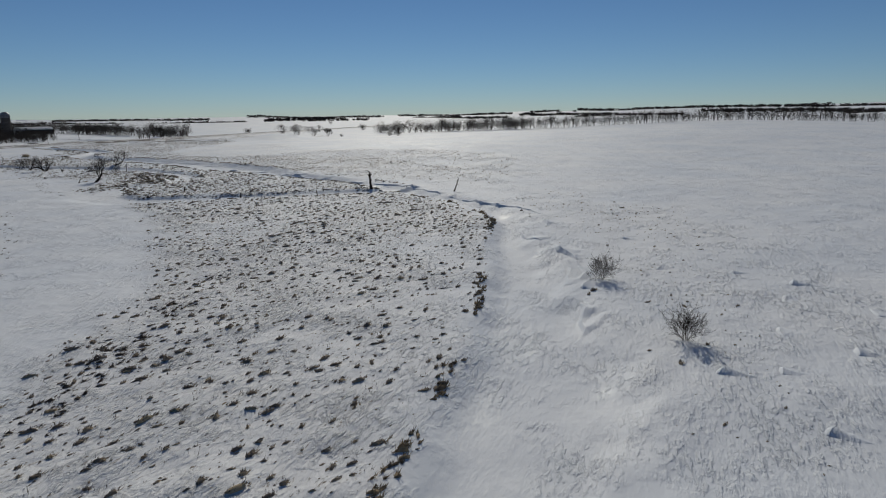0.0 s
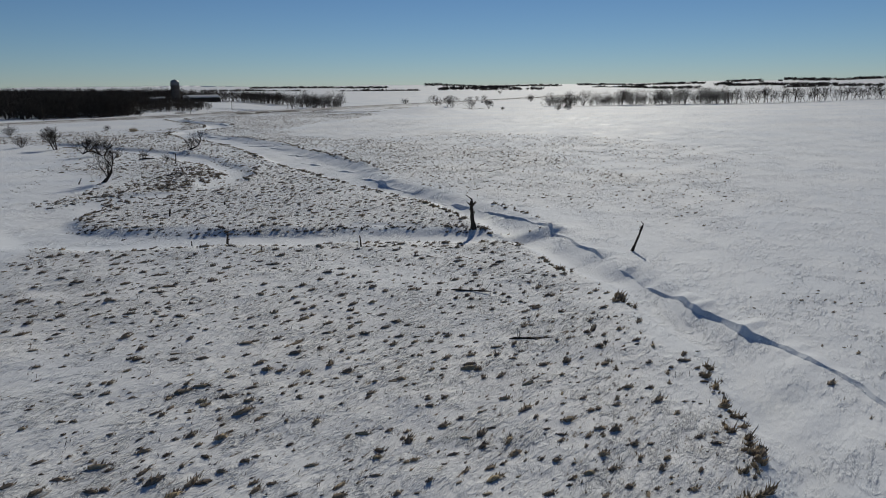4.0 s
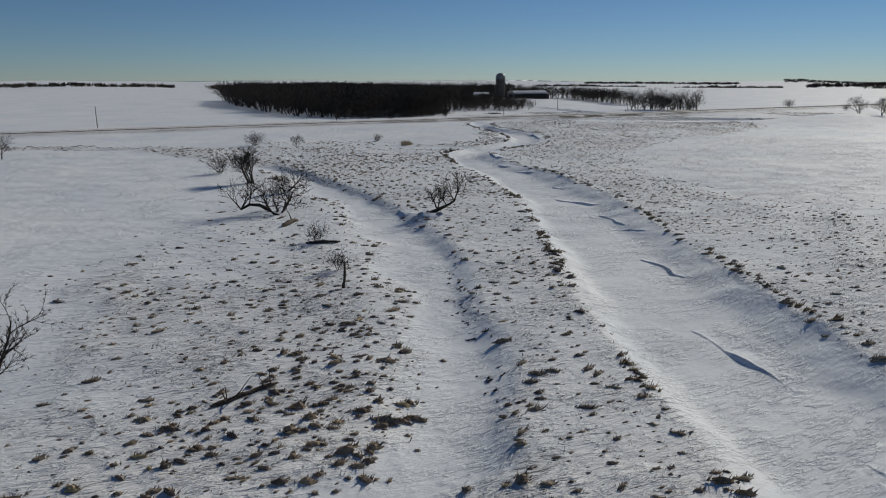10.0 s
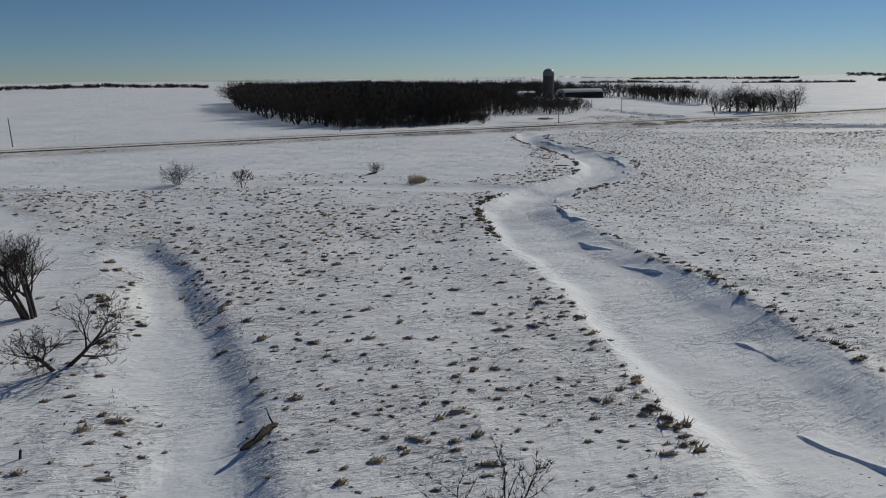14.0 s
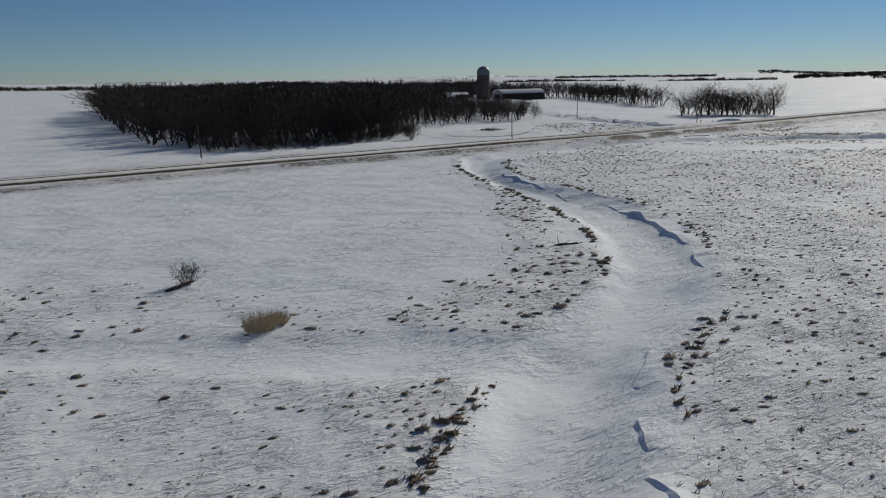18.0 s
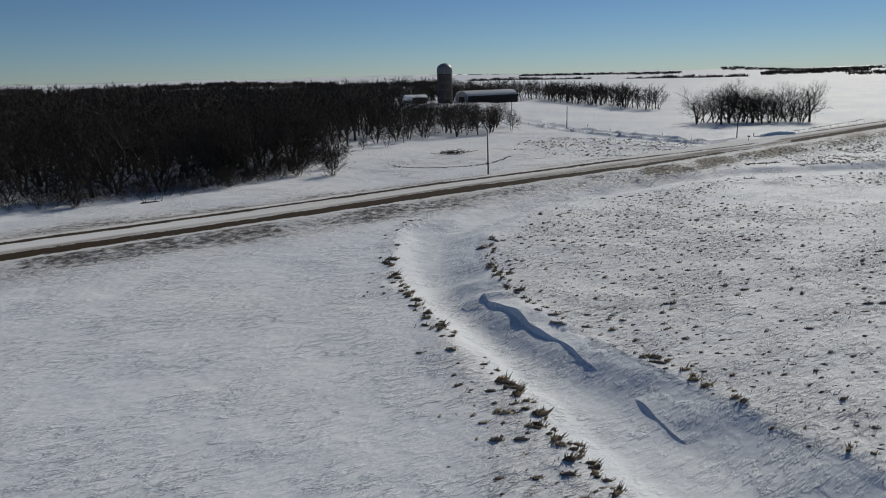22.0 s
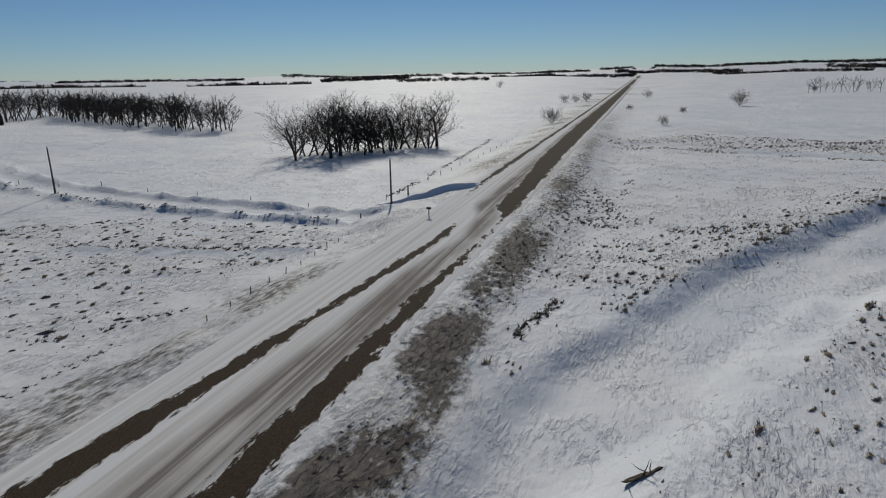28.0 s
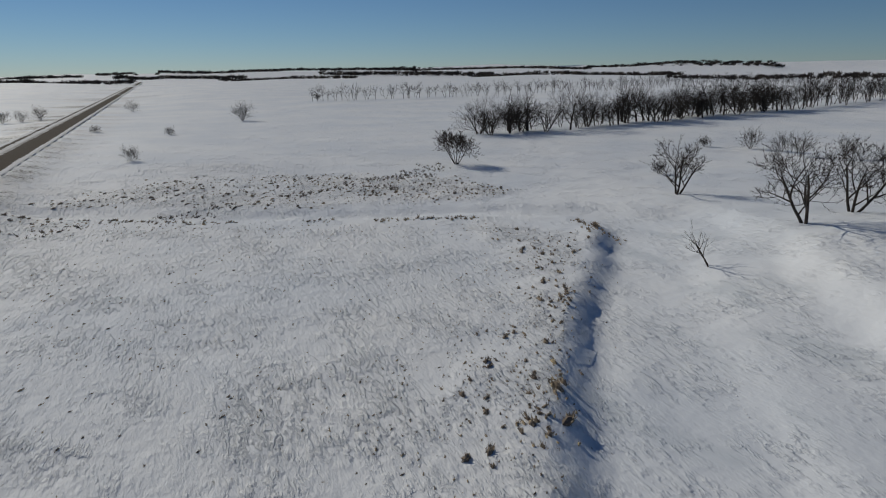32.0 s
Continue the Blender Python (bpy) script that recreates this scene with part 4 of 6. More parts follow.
FAR_KINDS = [tree_arrays(seed=300 + i, height=13.0, stems=(1, 2, 1, 2)[i], spread=0.8, trunk_r=0.02, twig=0.058, twigs=4, blade=1, forks=((6, 3), (3, 3), (5, 3), (3, 3))[i], bole=0.26, reach=0.14) for i in range(4)]
FAR_KINDS = [(np.array([tuple(v) for v in tv + cv]), np.array(tf + [tuple(a + len(tv) for a in f) for f in cf])) for tv, tf, cv, cf in FAR_KINDS]


def plant(rng, points, low, high):
    xs, ys = np.array([p[0] for p in points]), np.array([p[1] for p in points])
    for x, y, z in zip(xs, ys, land(xs, ys)):
        s = rng.uniform(low, high) / 13.0
        copy_thing(rng.choice(KINDS), pose(x, y, z - 0.15, rng.uniform(-3, 3), rng.uniform(-3, 3), rng.uniform(0, 360)) @ Matrix.Diagonal((s * rng.uniform(1.0, 1.3), s * rng.uniform(1.0, 1.3), s, 1)))


def far_plant(name, label, rng, points, low, high, kinds=FAR_KINDS, wide=1.15):
    """Trees too many or too far to tell apart, in one mesh."""
    xs, ys = np.array([p[0] for p in points]), np.array([p[1] for p in points])
    vs, fs, count = [], [], 0
    for x, y, z in zip(xs, ys, land(xs, ys, False)):
        v, f = rng.choice(kinds)
        s, a = rng.uniform(low, high) / 13.0, rng.uniform(0, 6.28)
        rot = np.array([[math.cos(a), -math.sin(a), 0], [math.sin(a), math.cos(a), 0], [0, 0, 1]])
        vs.append((v @ rot.T) * (s * wide, s * wide, s) + (x, y, z - 0.2))
        fs.append(f + count)
        count += len(v)
    ob = new(name, mesh_from(name, np.concatenate(vs), np.concatenate(fs), TWIG))
    return tagged(ob, label, "trees", kind="stuff")


def scatter(rng, poly, gap):
    lox, hix = min(p[0] for p in poly), max(p[0] for p in poly)
    loy, hiy = min(p[1] for p in poly), max(p[1] for p in poly)
    xs, ys = np.meshgrid(np.arange(lox, hix, gap), np.arange(loy, hiy, gap))
    pts = [(x + rng.uniform(-0.45, 0.45) * gap, y + rng.uniform(-0.45, 0.45) * gap) for x, y in zip(xs.ravel(), ys.ravel())]
    ok = inside(np.array([p[0] for p in pts]), np.array([p[1] for p in pts]), poly)
    return [p for p, o in zip(pts, ok) if o]


WOOD_FRONT = [(-20, 150), (-14, 120), (-4, 108), (16, 103), (38, 116), (50, 112), (66, 130), (74, 150), (50, 152), (-20, 152)]
WOOD_BACK = [(-20, 152), (50, 152), (84, 158), (110, 185), (140, 215), (160, 260), (165, 300), (150, 420), (60, 440), (8, 440), (-14, 300)]
YARD = [(74, 148), (104, 150), (150, 158), (170, 172), (176, 205), (160, 235), (110, 185), (84, 160)]
GROVE_E = [(217, 129), (225, 118), (240, 108), (258, 102), (266, 109), (258, 119), (240, 131), (222, 137)]
GROVE_F = [(292, 192), (300, 192), (312, 215), (330, 250), (352, 300), (372, 345), (352, 352), (318, 296), (296, 240), (286, 215)]
rng = random.Random(5)
plant(rng, scatter(rng, WOOD_FRONT, 5.4), 8, 17.5)
plant(rng, scatter(rng, YARD, 7.6), 8.5, 13)
plant(rng, scatter(rng, GROVE_E, 5.0), 7, 18)
far_plant("woodland", "dense bare woodland behind the road in snow", rng, scatter(rng, WOOD_BACK, 7.0), 13, 20, wide=1.35)
far_plant("farmyard_trees", "bare trees behind the farm buildings", rng, scatter(rng, [(165, 300), (200, 318), (260, 330), (330, 350), (330, 380), (150, 420)], 9), 12, 18)
far_plant("farmyard_trees", "row of bare trees behind the barn", rng, scatter(rng, [(236, 326), (300, 322), (352, 338), (372, 352), (352, 384), (240, 392)], 8.5), 11, 17)
far_plant("shelterbelt", "bare shelterbelt trees beside the snowy field", rng, scatter(rng, GROVE_F, 5.6), 8, 15)
rowb = [(353 + k * 0.30 * (1 + k / 130), -68 - 4.6 * k) for k in range(105)]
plant(rng, [(x + rng.uniform(-6, 6), y + rng.uniform(-2, 2)) for x, y in rowb[:34] for _ in range(4) if rng.random() < 0.75], 8, 16)
far_plant("tree_row", "long row of bare trees across the snowy field", rng, [(x + rng.uniform(-8, 8), y + rng.uniform(-2, 2)) for x, y in rowb[34:] for _ in (0, 1, 2)], 8, 15, wide=0.8)
far_plant("tree_row", "far row of bare trees along a field edge", rng, [(594 + 0.25 * k + rng.uniform(-5, 5), -64 - 4 * k) for k in range(150) if rng.random() < 0.95], 8, 13, wide=0.8)

THICKET = [tree_arrays(seed=340 + i, height=13.0, stems=5, spread=1.1, trunk_r=0.012, twig=0.06, twigs=3, blade=1, forks=(3, 3), bushy=True, reach=0.16) for i in range(3)]
THICKET = [(np.array([tuple(v) for v in tv + cv]), np.array(tf + [tuple(a + len(tv) for a in f) for f in cf])) for tv, tf, cv, cf in THICKET]
THICKET_EDGE = [(-14, 106), (2, 101), (18, 100), (32, 104), (44, 108), (52, 116), (62, 126), (72, 136), (66, 140), (52, 128), (38, 116), (20, 112), (-6, 114)]
far_plant("thicket", "dense brown thicket of bare shrubs along the wood's edge", rng, scatter(rng, THICKET_EDGE, 2.8), 2.6, 5.0, THICKET, 1.1)


def spiky(seed):
    """A very far leafless tree: a ragged crown of a few dozen blades on a stem."""
    r = random.Random(seed)
    v, f = [(-0.4, 0, 0), (0.4, 0, 0), (0, 0, 9)], [(0, 1, 2)]
    for k in range(34):
        a, q, z = r.uniform(0, 6.283), r.uniform(0, 3.2), r.uniform(1.0, 6.5)
        p = Vector((q * math.cos(a), q * math.sin(a), z))
        tip = p + Vector((math.cos(a) * 1.6, math.sin(a) * 1.6, r.uniform(2.0, 5.5)))
        st = len(v)
        v += [(p.x - 0.55, p.y + 0.3, p.z), (p.x + 0.55, p.y - 0.3, p.z), tuple(tip)]
        f.append((st, st + 1, st + 2))
    return np.array(v), np.array(f)


SKYLINE = [spiky(k) for k in range(4)]
# belts on the skyline: bearing from, to (degrees), distance, height
belts = [(150, 163, 1500, 12), (128, 143, 1300, 14), (114, 123, 900, 12), (100, 112, 1500, 13), (84, 99, 1800, 14), (62, 82, 1300, 14), (52, 64, 1050, 13), (40, 50, 1700, 14), (28, 37, 1500, 13),
         (20, 27, 1900, 15), (14, 21, 1300, 10), (8, 13, 2300, 16), (2, 9, 1800, 12), (-6, 3, 2600, 18), (-14, -4, 2000, 12), (-26, -12, 2900, 20), (-40, -24, 2400, 16), (-60, -38, 1700, 14),
         (-9, 4, 3600, 18), (-20, -8, 3900, 20), (-34, -18, 3500, 18), (5, 16, 3300, 16), (17, 30, 3000, 14), (33, 46, 2600, 13), (-48, -34, 3700, 20)]
for a, b, dist, tall in belts:
    count = int(abs(b - a) * dist / 57 / 3.6)
    pts = []
    for k in range(count):
        t = radians(a + (b - a) * (k + rng.random()) / count)
        d = dist * (1 + 0.05 * rng.uniform(-1, 1) + 0.0006 * k)
        pts.append((d * math.cos(t), d * math.sin(t)))
    far_plant("far_woods", "dark line of bare woods on the horizon", rng, pts, tall * 0.7, tall * 1.2, SKYLINE, 2.0)

# ---- wind-built drifts with a sharp crest ----
def crested_drift(tall, *course, seed=0):
    r = random.Random(seed)
    p = np.array(course, float)
    for _ in range(3):
        p = np.concatenate([p[:1], np.stack([p[:-1] * 0.75 + p[1:] * 0.25, p[:-1] * 0.25 + p[1:] * 0.75], 1).reshape(-1, 2), p[-1:]])
    run = np.concatenate([[0], np.cumsum(np.hypot(*np.diff(p, axis=0).T))])
    length = run[-1]
    n = max(18, int(length / 0.35))
    t = np.linspace(0, 1, n)
    cx, cy = np.interp(t * length, run, p[:, 0]), np.interp(t * length, run, p[:, 1])
    ex, ey = np.gradient(cx), np.gradient(cy)
    ex, ey = ex / np.hypot(ex, ey), ey / np.hypot(ex, ey)
    swell = np.sin(np.pi * t) ** 0.6 * np.clip(0.75 + 1.3 * fbm(t * length / 3.5, t * 0, seed, 2), 0.25, 1.2)
    wave = 0.18 * np.sin(t * length * 0.9 + r.uniform(0, 6)) + 0.3 * fbm(t * length / 2.5, t * 0 + 3, seed + 9, 2)
    tall *= 0.42
    lee, back = 0.9 * tall + 0.15, 6.0 * tall + 1.2
    sides = [(np.linspace(0, -1, 9), back, lambda q: (1 - q) ** 2.0), (np.linspace(0, 1, 6), lee, lambda q: (1 - q) ** 1.2)]
    vs, fs, count = [], [], 0
    for steps, width, shape in sides:
        S, T = np.meshgrid(steps, np.arange(n), indexing="ij")
        off = wave[T] + S * width * (0.35 + 0.65 * swell[T])
        X, Y = cx[T] + ey[T] * off, cy[T] - ex[T] * off
        Z = land(X.ravel(), Y.ravel()).reshape(X.shape) + tall * 1.15 * swell[T] * shape(np.abs(S)) - 0.05 * (np.abs(S) > 0.97) - 0.04 * ((T == 0) | (T == n - 1))
        i = count + np.arange(X.size).reshape(X.shape)
        f = np.stack([i[:-1, :-1], i[1:, :-1], i[1:, 1:], i[:-1, 1:]], -1).reshape(-1, 4)
        vs.append(np.stack([X, Y, Z], -1).reshape(-1, 3))
        fs.append(f[:, ::-1] if steps[-1] < 0 else f)
        count += X.size
    ob = new("snow_drift", mesh_from("snow_drift", np.concatenate(vs), np.concatenate(fs), SNOW, True))
    for name in ("grass", "soil", "ice", "dust"):
        ob.data.attributes.new(name, "FLOAT", "POINT")
    return tagged(ob, "smooth wind-carved snow drift with a sharp crest", "snow drift", "drifts along the creek")


tail_rng = random.Random(31)
for x, y in [(-266, -332), (-256, -331), (-211, -337), (-238, -343), (-250, -338), (-224, -332), (-241, -326), (-228, -338), (-196, -332), (-222, -324), (-257, -327), (-204, -319), (-246, -333), (-234, -336)]:
    a, reach = WIND + math.pi + tail_rng.uniform(-0.25, 0.25), tail_rng.uniform(1.4, 3.4)
    CORNICES.append((tail_rng.uniform(0.35, 0.7), (x, y), (x + reach * 0.5 * math.cos(a), y + reach * 0.5 * math.sin(a)), (x + reach * math.cos(a + 0.15), y + reach * math.sin(a + 0.15))))
for k, row in enumerate(CORNICES):
    crested_drift(*row, seed=k)


# ---- dead wood, posts, poles ----
def gnarl(vs, seed, amount):
    return [v + Vector((noise.noise(v * 1.7 + Vector((seed, 0, 0))), noise.noise(v * 1.7 + Vector((0, seed, 9))), noise.noise(v * 1.3 + Vector((5, 0, seed))))) * amount for v in vs]


def snag(name, label, seed, x, y, height, radius, lean=(0, 0), arms=3, turn=0.0, arm=0.4):
    """A broken dead trunk with stubs of limbs."""
    rng = random.Random(seed)
    root = new(name)
    vs, fs = [], []
    pts, rad, _ = limb(rng, Vector((0, 0, -0.5)), Vector((lean[0], lean[1], 1)).normalized(), height / max(0.3, Vector((lean[0], lean[1], 1)).normalized().z) + 0.5, radius, 0.07, 0.0, 9, 0.5)
    rad[0], rad[1] = radius * 1.7, radius * 1.25
    rad[-1] = radius * 0.15
    rad[-2] = radius * 0.75
    tube(pts, rad, 9, vs, fs)
    part_arrays("trunk", [tuple(v) for v in gnarl(vs, seed, radius * 0.4)], fs, DEADWOOD, root, smooth=True)
    for k in range(arms):
        vs, fs = [], []
        i = rng.randrange(3, 10)
        a = rng.uniform(0, 6.28)
        p1, r1, _ = limb(rng, pts[i], Vector((math.cos(a), math.sin(a), rng.uniform(0.1, 0.9))).normalized(), height * arm * rng.uniform(0.5, 1.1), radius * 0.4, 0.2, 0.08, 5, 0.3)
        tube(p1, r1, 6, vs, fs)
        part_arrays("broken_limb", [tuple(v) for v in gnarl(vs, seed + k, radius * 0.3)], fs, DEADWOOD, root, smooth=True)
    tagged(root, label, "dead tree")
    return stand(root, x, y, turn)


def fallen_log(name, label, seed, x, y, length, radius, turn, twigs=3, mat=DEADWOOD, lift=-0.06, split=False):
    rng = random.Random(seed)
    root = new(name)
    vs, fs = [], []
    pts, rad, _ = limb(rng, Vector((-length / 2, 0, radius * 0.5 + lift)), Vector((1, 0, 0.02)), length, radius, 0.06, -0.01, 9, 0.6)
    rad[0], rad[1], rad[-1] = radius * 0.3, radius * 0.85, radius * 0.2
    tube(pts, rad, 9, vs, fs)
    part_arrays("log", [tuple(v) for v in gnarl(vs, seed, radius * 0.6)], fs, mat, root, smooth=True)
    if split:
        vs, fs = [], []
        p1 = [p + Vector((0.1, 0.05, radius * 0.55)) for p in pts[1:]]
        tube(p1, [radius * (0.15 + 0.45 * math.sin(math.pi * k / (len(p1) - 1))) for k in range(len(p1))], 6, vs, fs)
        part_arrays("split_face", [tuple(v) for v in gnarl(vs, seed + 3, radius * 0.5)], fs, SPLIT, root, "pale split heartwood")
    for k in range(twigs):
        vs, fs = [], []
        p1, r1, _ = limb(rng, pts[rng.randrange(2, 9)], Vector((rng.uniform(-0.6, 0.9), rng.uniform(-1, 1), rng.uniform(0.15, 0.9))).normalized(), length * rng.uniform(0.2, 0.45), radius * 0.28, 0.3, 0.05, 5, 0.2)
        tube(p1, r1, 5, vs, fs)
        part_arrays("branch", [tuple(v) for v in vs], fs, DEADWOOD, root)
    tagged(root, label, "log")
    return stand(root, x, y, turn)


snag("dead_snag", "tall dead snag, broken off, dark and gnarled", 1, -147.8, -254.0, 4.3, 0.36, (0.02, 0.0), 9, arm=0.24)
snag("leaning_snag", "dead trunk leaning out of the creek bank snow", 2, -149.6, -277.0, 3.2, 0.19, (0.62, -0.34), 2, arm=0.2)
snag("dead_post_stump", "thin dead stub leaning in the meadow snow", 3, -164.2, -246.4, 1.5, 0.12, (0.18, 0.05), 0)
snag("hooked_stump", "weathered hooked stump on the frozen side channel", 4, -171.0, -229.3, 1.7, 0.2, (0.1, 0), 2, arm=0.5)
snag("dead_post_stump", "small pointed stub in snow", 5, -173.2, -225.0, 0.7, 0.1, (0.02, 0), 0)
snag("dead_post_stump", "short dark rotten stump in tussock grass", 6, -163.9, -208.3, 1.3, 0.2, (0.05, 0), 1, arm=0.3)
snag("dead_post_stump", "short dark rotten stump in tussock grass", 7, -153.0, -208.5, 0.6, 0.22, (0.05, 0), 1, arm=0.3)
snag("dead_tree", "bare dead trunk standing by the side channel", 8, -118.4, -150.8, 2.7, 0.17, (0.08, 0.02), 1, arm=0.2)
snag("broken_arch", "bent dead limb forming a low arch in snow", 9, -151.3, -162.0, 1.0, 0.14, (0.5, 0.1), 2, arm=0.7)
for i, (x, y) in enumerate([(-105, -100), (-105, -110), (-172.0, -236.5)]):
    snag("stub", "small dark stub standing in the snow", 20 + i, x, y, 0.6, 0.1, (0.1, 0.05), 1, arm=0.3)
fallen_log("fallen_log", "large split log lying in snow", 31, -112.6, -117.0, 5.4, 0.42, 52, 2, split=True)
fallen_log("fallen_log", "dead fallen branch with raised twigs", 32, -132.5, -168, 4.6, 0.2, 12, 6)
fallen_log("fallen_log", "dark log half buried in the side channel", 33, -92.5, -104.5, 3.0, 0.25, 35, 3)
fallen_log("fallen_log", "dark fallen log on the meadow edge", 34, -6.0, -21.4, 3.4, 0.18, -20, 3)
fallen_log("fallen_log", "fallen trunk lying below a shrub", 35, -112.9, -131.2, 4.4, 0.24, -28, 2)
fallen_log("fallen_log", "dark fallen trunk below a bare shrub", 36, -47.4, -10.2, 3.4, 0.24, 20, 2)
fallen_log("fallen_log", "broken branch lying on snowy meadow", 37, -173.5, -267.5, 4.2, 0.11, -75, 3)
fallen_log("fallen_log", "broken branch with a snow drift behind it", 38, -182.0, -277.6, 3.6, 0.12, -60, 4)
fallen_log("fallen_log", "dark broken log on snowy meadow", 39, -177.0, -281.2, 1.6, 0.2, 10, 2)
fallen_log("fallen_log", "split log lying at the road ditch", 40, 106.2, 45.6, 2.8, 0.16, 130, 4, split=True)
fallen_log("fallen_log", "small dark log beside the big split log", 41, -112.4, -112.4, 1.8, 0.18, 40, 2)
fallen_log("fallen_log", "thin dark log on the frozen channel", 42, -177.0, -222.0, 2.4, 0.13, 40, 0)
fallen_log("fallen_log", "twisted branch in meadow snow", 43, -238.9, -299.5, 2.6, 0.09, -60, 4)
fallen_log("fallen_log", "forked dead branch at the creek bank", 44, -285.5, -304.5, 2.4, 0.12, -50, 3)
fallen_log("fallen_log", "low fallen trunk at the wood's edge", 45, 13.0, 97.5, 4.5, 0.22, 15, 5)


def brush_pile(x, y):
    rng = random.Random(77)
    root = new("brush_pile")
    for k in range(95):
        vs, fs = [], []
        a = rng.uniform(0, 6.28)
        base = Vector((rng.gauss(0, 1.7), rng.gauss(0, 0.9), rng.uniform(0.05, 0.9) * 0.8))
        p1, r1, _ = limb(rng, base, Vector((math.cos(a), math.sin(a) * 0.6, rng.uniform(-0.05, 0.25))).normalized(), rng.uniform(0.8, 2.3), rng.uniform(0.04, 0.11), 0.25, 0, 4, 0.4)
        tube(p1, r1, 5, vs, fs)
        part_arrays("branch", [tuple(v) for v in vs], fs, DEADWOOD, root)
    tagged(root, "dark pile of cut brush and branches in snow", "brush pile")
    stand(root, x, y, -18)


brush_pile(91.3, 117)


def utility_pole(x, y, height, lean=0.0, turn=0.0):
    root = new("utility_pole")
    bm = bmesh.new()
    bmesh.ops.create_cone(bm, cap_ends=True, segments=10, radius1=0.17, radius2=0.11, depth=height + 1.0)
    bmesh.ops.translate(bm, verts=bm.verts, vec=(0, 0, (height + 1.0) / 2 - 1.0))
    part("pole", bm, POLE, root)
    bm = bmesh.new()
    bmesh.ops.create_cone(bm, cap_ends=True, segments=8, radius1=0.035, radius2=0.055, depth=0.28)
    bmesh.ops.translate(bm, verts=bm.verts, vec=(0, 0, height + 0.12))
    part("insulator", bm, GALV, root, "pin insulator on the pole top")
    tagged(root, "weathered wooden utility pole beside the road", "utility pole", "poles along the road")
    root.matrix_basis = pose(x, y, ground_z(x, y), 0, lean, turn)


for x, y, hgt, lean, turn in [(-121.5, 99, 8.6, 0.5, 20), (-18, 95, 8.0, 1, 200), (74.2, 83.6, 7.9, 1.5, 190), (165, 144.5, 8.0, 1, 80), (166.5, 82.0, 7.2, 0.4, 0), (195, 205, 8.0, 0.6, 40)]:
    utility_pole(x, y, hgt, lean, turn)


def mailbox(x, y, turn):
    root = new("mailbox")
    bm = bmesh.new()
    bmesh.ops.create_cube(bm, size=1)
    bmesh.ops.scale(bm, verts=bm.verts, vec=(0.1, 0.1, 1.5))
    bmesh.ops.translate(bm, verts=bm.verts, vec=(0, 0, 0.35))
    part("post", bm, POLE, root)
    bm = bmesh.new()
    pts = [(0.13 * math.cos(a), 0.15 + 0.13 * math.sin(a)) for a in [math.pi * k / 8 for k in range(9)]]
    prof = [(0.13, 0.0)] + pts + [(-0.13, 0.0)]
    rings = [[bm.verts.new((px, yy, 1.1 + pz)) for px, pz in prof] for yy in (-0.3, 0.3)]
    for k in range(len(prof)):
        j = (k + 1) % len(prof)
        bm.faces.new((rings[0][k], rings[0][j], rings[1][j], rings[1][k]))
    bm.faces.new(rings[0][::-1])
    bm.faces.new(rings[1])
    box = part("box", bm, BLACKMETAL, root, "dark domed metal letter box")
    bm = bmesh.new()
    bmesh.ops.create_cube(bm, size=1)
    bmesh.ops.scale(bm, verts=bm.verts, vec=(0.02, 0.05, 0.22))
    bmesh.ops.translate(bm, verts=bm.verts, vec=(0.15, 0.1, 1.3))
    part("flag", bm, GALV, box)
    tagged(root, "dark metal mailbox on a post at the farm drive", "mailbox")
    stand(root, x, y, turn)


mailbox(154.8, 72.3, 0)


def fence_post(x, y, height, radius=0.08, lean=0.0):
    root = new("fence_post")
    bm = bmesh.new()
    bmesh.ops.create_cone(bm, cap_ends=True, segments=8, radius1=radius, radius2=radius * 0.85, depth=height + 0.5)
    bmesh.ops.translate(bm, verts=bm.verts, vec=(0, 0, (height + 0.5) / 2 - 0.5))
    part("post", bm, POLE, root)
    tagged(root, "weathered wooden fence post in drifted snow", "post", "fence posts")
    root.matrix_basis = pose(x, y, ground_z(x, y), lean, 0, 30 * x)


fence_post(180.2, 84.2, 1.7, 0.14)
fence_post(160.8, 84.6, 0.7, 0.12)
prng = random.Random(8)
for k in range(16):
    fence_post(175 + 7.2 * k, 86.5 - 0.2 * k + prng.uniform(-0.5, 0.5), prng.uniform(0.6, 1.0), 0.06, prng.uniform(-6, 6))
for k in range(9):
    fence_post(166.5 + 1.1 * k, 96 + 11 * k, prng.uniform(0.7, 1.0), 0.06, prng.uniform(-6, 6))
for k in range(10):
    fence_post(118 + 3.5 * k, 79.5 + 0.2 * k, prng.uniform(0.4, 0.8), 0.05, prng.uniform(-8, 8))

# ---- the farm ----
def ring_mesh(bm, radius, z0, z1, seg, cap=False):
    lo = [bm.verts.new((radius * math.cos(2 * math.pi * k / seg), radius * math.sin(2 * math.pi * k / seg), z0)) for k in range(seg)]
    hi = [bm.verts.new((radius * math.cos(2 * math.pi * k / seg), radius * math.sin(2 * math.pi * k / seg), z1)) for k in range(seg)]
    for k in range(seg):
        bm.faces.new((lo[k], lo[(k + 1) % seg], hi[(k + 1) % seg], hi[k]))
    if cap:
        bm.faces.new(hi)


